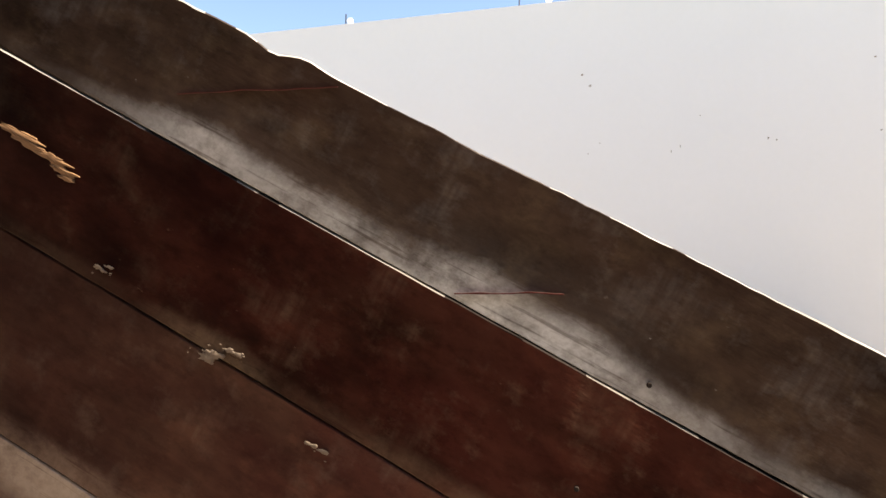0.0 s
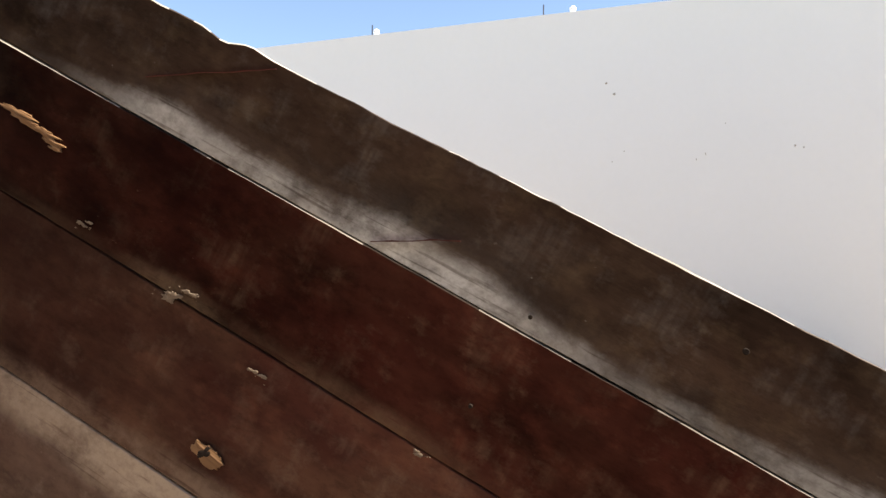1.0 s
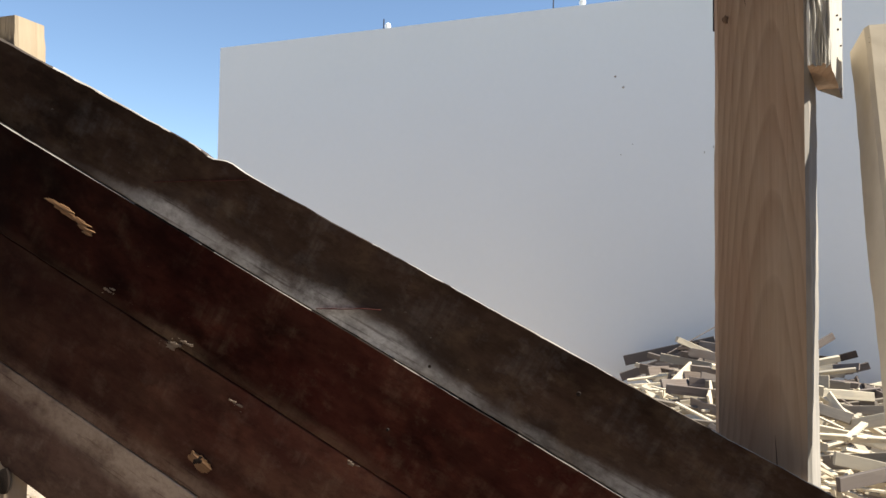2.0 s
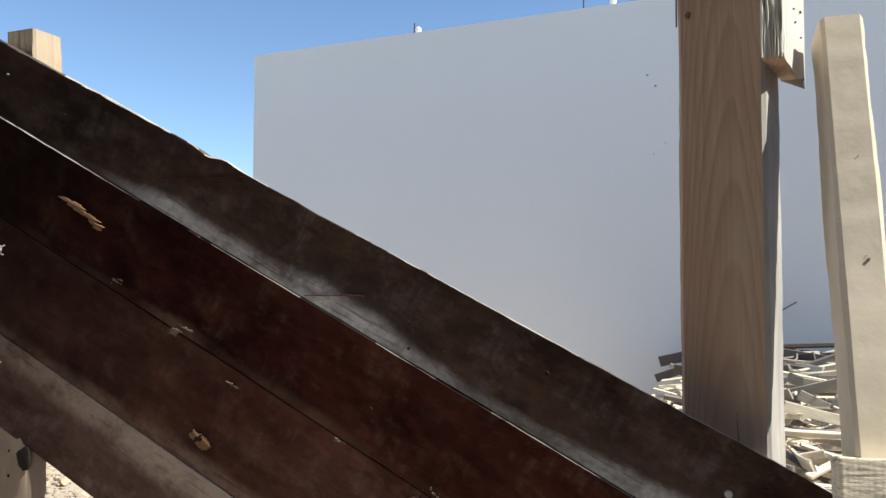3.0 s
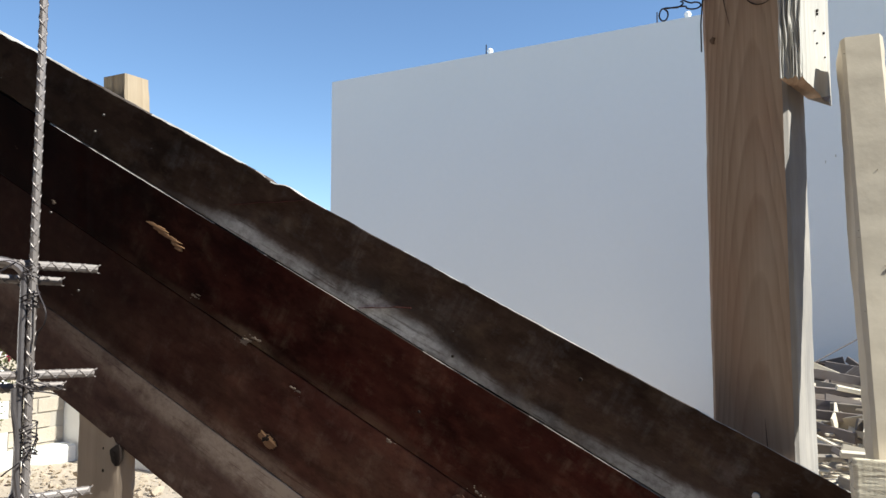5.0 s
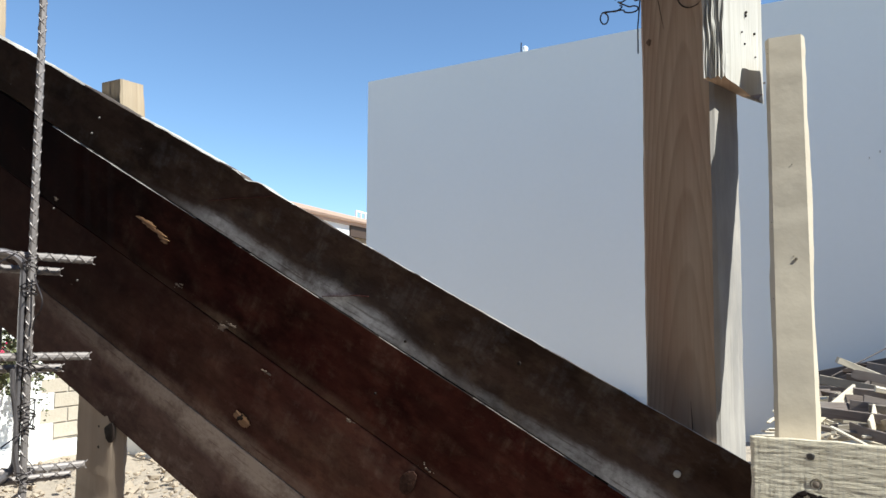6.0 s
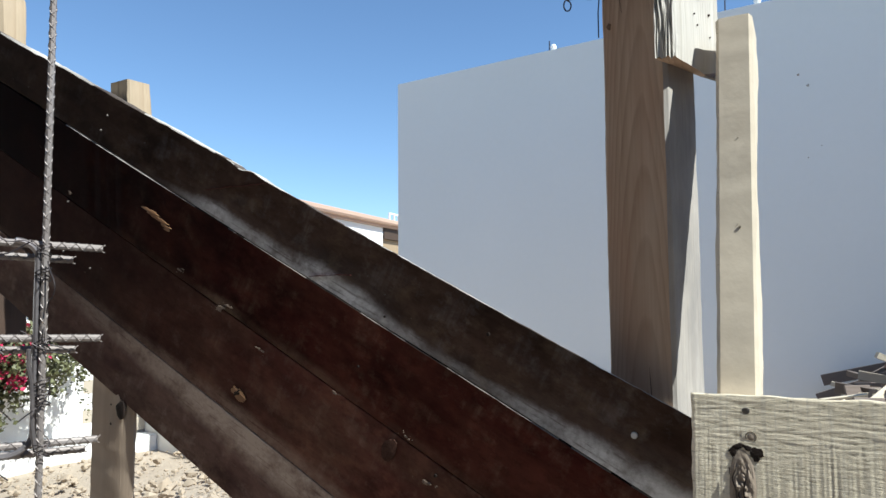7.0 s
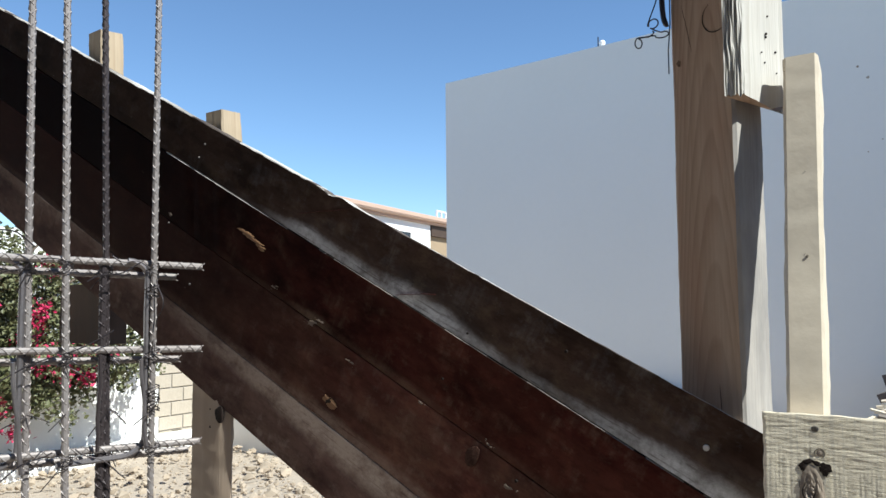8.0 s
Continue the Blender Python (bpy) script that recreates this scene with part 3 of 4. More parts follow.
def build_form():
    form = thing("stair_side_form", "sloping side form of four dark oil-soaked boards with cement dust", "formwork", FORM)
    boards = []
    looks = ((M_B4, "dusty brown board caked with cement"), (M_B3, "red-brown oiled board"), (M_B2, "very dark maroon oiled board"), (M_B1, "dark brown oiled board with a pale dust band"))
    for i, (mat, label) in enumerate(looks):
        width = (SEAMS[i + 1] - SEAMS[i]) * math.cos(PHI)
        m = FORM.inverted() @ on_form(0, SEAMS[i])
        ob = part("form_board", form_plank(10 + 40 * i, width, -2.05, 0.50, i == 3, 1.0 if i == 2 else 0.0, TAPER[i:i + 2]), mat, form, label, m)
        ob.data.materials.append(M_EDGE if i == 3 else M_SEAM)
        ob.data.materials.append(M_EDGE)
        ob.data.materials.append(M_KNOT)
        ob.data.materials.append(M_GRIME)
        for face in ob.data.polygons:
            x = face.center.x
            # sunlit spots on this joint are coloured pale, the gaps between them dark
            if face.normal.y > 0.6 and i == 2 and x > -0.43:
                face.material_index = 1 if noise.noise(Vector((x * 16, 3.3, 1))) + 0.5 * noise.noise(Vector((x * 50, 1.3, 4))) > 0.12 - 0.2 * (x > -0.1) else 3
            # pale stretch in place of the bright light showing through the joint
            if i == 2 and face.normal.y > 0.4 and -0.75 < x < -0.43:
                face.material_index = 2
            if i == 3 and face.normal.y > 0.35:
                bare = noise.noise(Vector((x * 9, 7.3, 2))) + 0.7 * noise.noise(Vector((x * 38, 2.1, 5))) + 0.25 * noise.noise(Vector((x * 110, 1.1, 8)))
                face.material_index = 1 if bare > -0.16 else 4
        boards.append(ob)
    return form, boards


form, boards = build_form()


def on_board(i, s, z, turn=0.0, lift=0.0):
    return (FORM @ boards[i].matrix_basis).inverted() @ on_form(s, z, lift) @ pose(0, 0, 0, 0, 0, turn)


def build_form_marks():
    bm = bmesh.new()
    for size, squash, seed, x, y in ((0.0185, 0.17, 11, -0.016, 0.0034), (0.0125, 0.22, 31, -0.009, 0.0008), (0.0165, 0.16, 21, 0.011, -0.0005), (0.0115, 0.22, 41, 0.022, -0.0042), (0.0060, 0.35, 51, 0.027, -0.0080), (0.0050, 0.3, 61, 0.001, 0.0010)):
        patch(bm, size, squash, seed, 0.0011, (x, y), torn=0.7)
    part("torn_patch", bm, M_TORN, boards[2], "torn patch of fresh tan wood", on_board(2, -0.4015, 1.6165, 1, 0.0010))
    bm = bmesh.new()
    patch(bm, 0.0150, 0.45, 7, 0.0012, torn=0.7)
    part("torn_patch", bm, M_TORN, boards[1], "torn patch of fresh tan wood", on_board(1, -0.249, 1.3615, -10, 0.0012))
    bm = bmesh.new()
    patch(bm, 0.0060, 0.5, 15, 0.0008)
    part("knot_hole", bm, M_KNOT, boards[1], m=on_board(1, -0.250, 1.3630, 62, 0.0022))
    rnd = random.Random(55)
    for i, x, z, r in ((1, -0.277, 1.480, 0.0100), (1, -0.206, 1.4235, 0.0075), (1, -0.083, 1.372, 0.0065), (2, -0.353, 1.536, 0.0075), (2, -0.262, 1.482, 0.0060), (2, 0.02, 1.325, 0.006), (1, 0.05, 1.27, 0.007), (2, -0.6, 1.67, 0.006)):
        bm = bmesh.new()
        for k in range(3):
            patch(bm, r * rnd.uniform(0.28, 0.6), rnd.uniform(0.3, 0.6), k + 9 * x, 0.0004, (rnd.gauss(0, r * 0.5), rnd.gauss(0, r * 0.2)), 22, 0.8)
        for k in range(5):
            patch(bm, 0.0003 + 0.0007 * rnd.random(), rnd.uniform(0.4, 0.9), k + 7 * x, 0.0003, (rnd.gauss(0, r), rnd.gauss(0, r * 0.4)), 12)
        part("cement_splash", bm, M_SPLASH, boards[i], "small dried cement splash", on_board(i, x, z, 8, 0.0015))
    for k, (i, s, z, r, sq, mat, name, ragged) in enumerate((
            (1, -0.004, 1.3045, 0.0105, 1.4, M_SCARRED, "knot", 0.25),
            (3, 0.299, 1.3465, 0.0036, 1, M_ZINC, "bolt_head", 0),
            (3, -0.505, 1.783, 0.0017, 1, M_NAIL, "nail_head", 0),
            (3, -0.521, 1.762, 0.0017, 1, M_NAIL, "nail_head", 0),
            (2, -0.046, 1.4065, 0.0016, 1, M_KNOT, "nail_head", 0),
            (3, 0.136, 1.4495, 0.0022, 1, M_KNOT, "nail_head", 0),
            (3, -0.004, 1.4695, 0.0016, 1, M_KNOT, "nail_head", 0),
            (2, -0.605, 1.655, 0.0017, 1, M_NAIL, "nail_head", 0),
            (1, -0.555, 1.545, 0.0017, 1, M_NAIL, "nail_head", 0),
            (1, 0.06, 1.28, 0.0022, 1, M_KNOT, "nail_head", 0),
            (1, -0.62, 1.575, 0.0017, 1, M_NAIL, "nail_head", 0))):
        bm = bmesh.new()
        disc(bm, r, 0.0012, 12, sq, k, ragged)
        part(name, bm, mat, boards[i], m=on_board(i, s, z, 0, 0.0015))
    for s, z, l, thin in ((-0.119, 1.5225, 0.066, 1.0), (-0.300, 1.6505, 0.108, 0.45)):
        bm = bmesh.new()
        rings = []
        for j in range(25):
            x = l * j / 24
            y, h = wobble(77, x, 60.0, 0.0012), thin * (0.0003 + abs(wobble(78, x, 90.0, 0.0006)))
            rings.append([(x, y - h, -0.001), (x, y + h, -0.001), (x, y + h, 0.0012), (x, y - h, 0.0012)])
        loft(bm, rings)
        part("chalk_line", bm, M_CHALK, boards[3], "thin red chalk line", on_board(3, s, z, math.degrees(PHI), 0.0012))


def build_stakes():
    """Upright stakes nailed behind the form, their tops showing above it."""
    for i, (x, top, w, d) in enumerate(((-0.551, 1.851, 0.046, 0.046), (-0.911, 2.070, 0.05, 0.05))):
        s = thing("stake", "short sawn wooden stake behind the sloping form, sunlit side", "stake", FORM @ pose(x, 0.0, 0.0), "stakes behind the form")
        bm = bmesh.new()
        timber(bm, [(0, 0), (w, 0), (w, d), (0, d)], 0.45, 200 + i, 0.0015, bevel=0.004)
        part("stake_timber", bm, M_STAKE, s, m=pose(0, 0.024 - LEAN_N * 0.3, top - 0.45, 3.0, 0, 0))


def build_low_post():
    """The prop that carries the form's lower edge, its top cut to the slope."""
    p = thing("prop_post", "rough square timber prop under the form, with a dark knot", "post", FORM @ pose(-0.013, 0.012, -0.06))
    bm = bmesh.new()
    top = 1.44
    timber(bm, [(-0.557, 0.004), (-0.481, -0.001), (-0.4545, 0.007), (-0.545, 0.078), (-0.575, 0.06)], top, 300, 0.0016, bevel=0.004)
    for v in bm.verts:
        if v.co.z > 1.0:
            v.co.z = 1.0 + (v.co.z - 1.0) * (SEAMS[0] - 0.557 * (v.co.x - 0.013) + 0.085 - 1.0) / (top - 1.0)
    post = part("post_timber", bm, M_PROP, p)
    bm = bmesh.new()
    disc(bm, 0.0115, 0.002, 16, 1.1, 4, 0.4)
    part("knot", bm, M_KNOT, post, "dark knot", pose(-0.478, -0.003, 1.384, 90, 0, -6))
    for x, z in ((-0.495, 1.379), (-0.503, 1.391), (-0.503, 1.361)):
        bm = bmesh.new()
        disc(bm, 0.0018, 0.001, 8, 1.3, x, 0.4)
        part("nail_head", bm, M_KNOT, post, m=pose(x, 0.0, z, 90, 0, -6))


def build_post():
    """The tall post behind the form, turned a little, with the hanging block, the wire and its knots."""
    p = thing("tall_post", "tall weathered brown timber post with a cathedral grain", "post", FORM @ pose(0.2605, 0.057, -0.06, 0, 0, -20))
    bm = bmesh.new()
    timber(bm, [(0, 0), (0.083, 0), (0.083, 0.064), (0, 0.064)], 2.35, 400, 0.0007, bevel=0.004)
    post = part("post_timber", bm, M_POST, p)
    # the sunward face takes its own grey, with sun and shade in the colour
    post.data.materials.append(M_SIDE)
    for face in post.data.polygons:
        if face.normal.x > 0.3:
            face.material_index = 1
    bm = bmesh.new()
    disc(bm, 0.0026, 0.0006, 12, 1.4, 6, 0.6)
    part("knot", bm, M_BROWNKNOT, post, "small brown knot", pose(0.0115, -0.0006, 1.865, 90, 0, 0))
    bm = bmesh.new()
    turns = np.linspace(2.0, 5.6, 26)
    tube(bm, [(0.0165 * math.cos(a), 0.019 * math.sin(a), 0) for a in turns], [0.0002 + 0.0004 * math.sin((a - 2.0) / 3.6 * math.pi) for a in turns], 6)
    part("knot_ring", bm, M_KNOT, post, "curved dark crack round a knot", pose(0.062, -0.0004, 1.910, 90, 0, 0))
    for x, z0, z1, lean in ((0.030, 1.875, 1.96, -0.20), (0.056, 1.415, 1.475, -0.06)):
        bm = bmesh.new()
        tube(bm, [(x + lean * (z - z0) + wobble(83, z, 40.0, 0.0006), -0.0002, z) for z in np.linspace(z0, z1, 14)], [0.0001 + 0.0003 * math.sin(math.pi * q) for q in np.linspace(0, 1, 14)], 5)
        part("crack", bm, M_KNOT, post, "thin drying crack")
    return p


def build_hanging_block():
    p = thing("hanging_block", "short rough-sawn grey timber nailed to the post's side", "timber", FORM @ pose(0.3315, 0.010, 1.7435))
    bm = bmesh.new()
    n = 140
    rings = []
    for j in range(n + 1):
        z = 0.34 * j / n
        ring = []
        for i in range(37):
            q = i / 36
            ridge = 0.0046 * noise.noise(Vector((q * 8 + 0.5 * noise.noise(Vector((z * 12, 1, 2))), z * 11, 3))) + 0.0026 * noise.noise(Vector((q * 19, z * 24, 7)))
            ring.append((0.021 * q + 0.0012 * noise.noise(Vector((q * 6, z * 40, 1))), 0.006 * q - 0.004 - (abs(ridge) * 1.7 if 0 < i < 36 else 0.0), z + (0.003 * noise.noise(Vector((q * 7, 5, 1))) if j == 0 else 0)))
        for i in range(1, 9):
            q = i / 8
            ring.append((0.021 + 0.033 * q + 0.0012 * noise.noise(Vector((q * 5, z * 22, 11))), 0.002 + 0.083 * q, z - (0.013 * q ** 1.2 * max(0.0, 1 - z / 0.06)) + (0.07 * max(0.0, q - 0.8) if j == 0 else 0)))
        ring.append((0.033, 0.093, z + 0.002 * max(0.0, 1 - z / 0.06)))
        rings.append(ring)
    loft(bm, rings)
    blk = part("block_timber", bm, M_GREY, p)
    blk.data.materials.append(M_POST)
    for face in blk.data.polygons:
        if face.normal.z < -0.5:
            face.material_index = 1
    rnd = random.Random(4)
    for k in range(12):
        bm = bmesh.new()
        disc(bm, rnd.uniform(0.0007, 0.0016), 0.0009, 8, rnd.uniform(0.5, 1.0), k, 0.5)
        q = rnd.uniform(0.1, 0.95)
        part("nail_hole", bm, M_KNOT, blk, m=pose(0.0213 + 0.033 * q, -0.002 + 0.087 * q, rnd.uniform(0.03, 0.2), 0, 90, -20.8))


def build_slat():
    """The slender strut that leans back from the landing board."""
    lean = math.degrees(math.atan(0.235))
    p = thing("leaning_strut", "slender pale sawn strut leaning behind the landing board", "strut", FORM @ pose(0.3895, -0.086, 1.244, -lean, 0, 0))
    bm = bmesh.new()
    timber(bm, [(0, 0), (0.0355, 0), (0.0355, 0.050), (0, 0.050)], 0.558, 600, 0.0009, 0.006, 0.003)
    s = part("strut_timber", bm, M_CREAM, p)
    bm = bmesh.new()
    disc(bm, 0.0013, 0.0006, 10, 1.0, 3, 0.2)
    part("nail_hole", bm, M_NICK, s, m=pose(0.0215, -0.0012, 0.322, 90, 0, 0))
    rnd = random.Random(12)
    for k in range(9):
        bm = bmesh.new()
        disc(bm, rnd.uniform(0.0002, 0.0005), 0.0004, 9, rnd.uniform(0.6, 1.0), k, 0.8)
        part("nick", bm, M_NICK, s, m=pose(rnd.choice((0.0015, rnd.uniform(0.002, 0.031))), -0.0008, rnd.uniform(0.12, 0.55), 90, 0, 0))


def build_landing_board():
    p = thing("landing_board", "rough-sawn greyish board with a big knot and nail heads", "board", FORM @ pose(0.370, -0.0955, 1.161, -5.0, 0, 0))
    bm = bmesh.new()
    xs = [0.0, 0.0008] + list(np.linspace(0.003, 0.24, 260)) + list(np.linspace(0.243, 1.1, 60))
    zs = list(np.linspace(0.0, 0.12, 8)) + list(np.linspace(0.122, 0.2410, 120)) + [0.2425, 0.2435]

    def relief(x, z):
        drift = 0.006 * noise.noise(Vector((x * 9, z * 14, 2)))
        saw = 0.00034 * abs(noise.noise(Vector((x * 26, (z + drift) * 360, 1)))) + 0.0003 * noise.noise(Vector((x * 60, z * 430, 4)))
        comb = 0.0007 * abs(noise.noise(Vector((x * 260, z * 9, 6)))) + 0.0002 * noise.noise(Vector((x * 120, z * 30, 3)))
        k = min(1.0, max(0.0, (z - 0.178 + 0.02 * noise.noise(Vector((x * 14, 2, 8)))) / 0.03))
        edge = 0.0012 * (max(0.0, (z - 0.2415) / 0.002) ** 2 + max(0.0, 1 - x / 0.002) ** 2)
        return edge + (0.15 + 0.85 * k) * saw + (1 - 0.75 * k) * comb - 0.0002

    grid = [[bm.verts.new((x + 0.0015 * noise.noise(Vector((z * 60, 3, 0))) * (x < 0.002), relief(x, z), z + (0.0018 * noise.noise(Vector((x * 40, 9, 0))) if z > 0.242 else 0))) for x in xs] for z in zs]
    for ra, rb in zip(grid, grid[1:]):
        for i in range(len(xs) - 1):
            bm.faces.new((ra[i], ra[i + 1], rb[i + 1], rb[i]))
    rim = grid[0] + [r[-1] for r in grid[1:]] + grid[-1][-2::-1] + [r[0] for r in grid[-2:0:-1]]
    back = [bm.verts.new((v.co.x, 0.024, v.co.z - (0.005 if v.co.z > 0.24 else 0.0))) for v in rim]
    for i in range(len(rim)):
        bm.faces.new((rim[i], back[i], back[(i + 1) % len(rim)], rim[(i + 1) % len(rim)]))
    bm.faces.new(back)
    b = part("board_timber", bm, M_LAND, p)
    # the knot: a wrinkled grey oval, a dark outline round it and black bark at its head
    bm = bmesh.new()
    rows = []
    for j in range(25):
        q = j / 24
        row = []
        for i in range(40):
            a = 2 * math.pi * i / 40
            rim = q * (1 + 0.13 * noise.noise(Vector((math.cos(a) * 1.6, math.sin(a) * 1.6, 5))))
            x, z = 0.0415 + 0.0112 * rim * math.cos(a), 0.1655 + 0.0305 * rim * math.sin(a)
            fold = abs(noise.noise(Vector((x * 230 + z * 60, z * 130, 2)))) + 0.6 * abs(noise.noise(Vector((x * 420, z * 300, 6))))
            row.append(bm.verts.new((x, -0.0002 - 0.0030 * fold * (1 - q ** 4) - 0.0008 * (1 - q * q), z)))
        rows.append(row)
    for a, b2 in zip(rows, rows[1:]):
        for i in range(40):
            bm.faces.new((a[i], a[(i + 1) % 40], b2[(i + 1) % 40], b2[i]))
    knot = part("knot", bm, M_PLUG, b, "big cracked grey knot")
    bm = bmesh.new()
    turns = np.linspace(-4.2, 1.2, 60)
    tube(bm, [(0.0415 + 0.0117 * (1 + 0.13 * noise.noise(Vector((math.cos(a) * 1.6, math.sin(a) * 1.6, 5)))) * math.cos(a), 0.0006, 0.1655 + 0.0315 * math.sin(a)) for a in turns],
         [0.0002 + abs(wobble(73, a, 2.2, 0.0016)) for a in turns], 7)
    part("bark", bm, M_KNOT, b, "black bark")
    for x, z, r, squash, turn, seed in ((0.0385, 0.1990, 0.0046, 0.5, 20, 2), (0.0535, 0.1940, 0.0050, 1.15, 15, 9), (0.0462, 0.1985, 0.0044, 0.45, -25, 4), (0.0345, 0.1945, 0.0030, 1.3, 10, 6)):
        bm = bmesh.new()
        patch(bm, r, squash, seed, 0.0005, torn=0.6)
        part("bark", bm, M_KNOT, b, "black bark", pose(x, -0.0004, z, 90, 0, 0) @ pose(0, 0, 0, 0, 0, turn))
    for x, z0, z1 in ((0.0360, 0.184, 0.150), (0.0425, 0.179, 0.146), (0.0398, 0.165, 0.141)):
        bm = bmesh.new()
        tube(bm, [(x + wobble(91 + 50 * x, q, 3.0, 0.004), -0.0026, z0 + (z1 - z0) * q) for q in np.linspace(0, 1, 16)], [0.0001 + 0.0007 * math.sin(math.pi * q) for q in np.linspace(0, 1, 16)], 6)
        part("crack", bm, M_KNOT, knot, "dark crack in the knot")
    for x, z, r, mat, squash in ((0.0460, 0.2300, 0.0034, M_NAIL, 0.85), (0.0495, 0.2080, 0.0030, M_PLUG, 1.0), (0.155, 0.2275, 0.0033, M_KNOT, 0.9)):
        bm = bmesh.new()
        disc(bm, r, 0.0007, 14, squash, 3, 0.2)
        part("nail_head", bm, mat, b, m=pose(x, 0.0002, z, 90, 0, 0))
    bm = bmesh.new()
    tube(bm, [(0.0495 + 0.0042 * math.cos(a), -0.0001, 0.2080 + 0.0042 * math.sin(a)) for a in np.linspace(-0.9, 3.6, 20)], 0.0006, 5)
    part("nail_dent", bm, M_NICK, b, "dented ring round a nail")
    # its own prop, behind it
    q = thing("landing_prop", "square timber prop behind the landing board", "post", FORM @ pose(0.52, -0.048, -0.06))
    bm = bmesh.new()
    timber(bm, [(0, 0), (0.09, 0), (0.09, 0.09), (0, 0.09)], 1.40, 700, 0.0015, 0.03)
    part("post_timber", bm, M_PALE, q)


def build_joist():
    p = thing("joist_end", "end of a brown timber joist under the form", "timber", FORM @ pose(-1.0, 0.03, 1.43))
    bm = bmesh.new()
    timber(bm, [(0, 0), (0.15, 0), (0.15, 0.055), (0, 0.055)], 0.12, 720, 0.0015, 0.02)
    # the joist's shade is in this dark colour
    part("joist_timber", bm, M_DIMWOOD, p)


def build_wire():
    """Black tie wire looped round the post and curling loose beside it."""
    p = thing("wire_coil", "loose black tie wire curled at the post's edge", "wire", FORM @ pose(0.2635, 0.049, 1.811))
    bm = bmesh.new()
    # a strand drops from the tie, then knots itself into three loose loops
    knots = [(-0.006, 0.135), (-0.010, 0.115), (-0.016, 0.098), (-0.021, 0.080), (-0.028, 0.064), (-0.033, 0.051)]
    for cx, cz, rx, rz, first, last in ((-0.0235, 0.0490, 0.0075, 0.0050, 3.3, -2.4), (-0.0130, 0.0340, 0.0095, 0.0055, 1.9, -2.9), (-0.0470, 0.0290, 0.0052, 0.0058, 0.9, 7.6), (-0.0300, 0.0375, 0.0065, 0.0050, -1.8, 1.6)):
        knots += [(cx + rx * math.cos(t), cz + rz * math.sin(t)) for t in np.linspace(first, last, 9)]
    pts = []
    for j in range(1, len(knots) - 2):
        k0, k1, k2, k3 = (Vector(k) for k in knots[j - 1:j + 3])
        for q in (0.0, 0.25, 0.5, 0.75):
            v = 0.5 * (2 * k1 + (k2 - k0) * q + (2 * k0 - 5 * k1 + 4 * k2 - k3) * q * q + (3 * k1 - k0 - 3 * k2 + k3) * q ** 3)
            pts.append((0.88 * v.x, 0.005 * math.sin(0.5 * (j + q)), v.y))
    tube(bm, pts, 0.0009, 5)
    part("curl", bm, M_WIRE, p)
    bm = bmesh.new()
    tube(bm, [(0.0, 0.0, 0.12), (-0.0005, 0.0, 0.045), (-0.0035, 0.0, 0.012), (-0.0035, 0.0, -0.018)], 0.0008, 5)
    part("tail", bm, M_WIRE, p)
    bm = bmesh.new()
    tube(bm, [(-0.004 + 0.006 * math.cos(a), 0.0, 0.080 + 0.035 * math.sin(a)) for a in np.linspace(1.5, 4.9, 14)], 0.0035, 7)
    part("hose_loop", bm, M_WIRE, p, "dark loop pressed against the post")


# ---------------------------------------------------------------- the rebar cage
BAR_END = Vector((-0.505, -0.021, 0))
BAR_DIR = Vector((0.38, 0.925, 0)).normalized()
BAR_OUT = Vector((BAR_DIR.y, -BAR_DIR.x, 0))


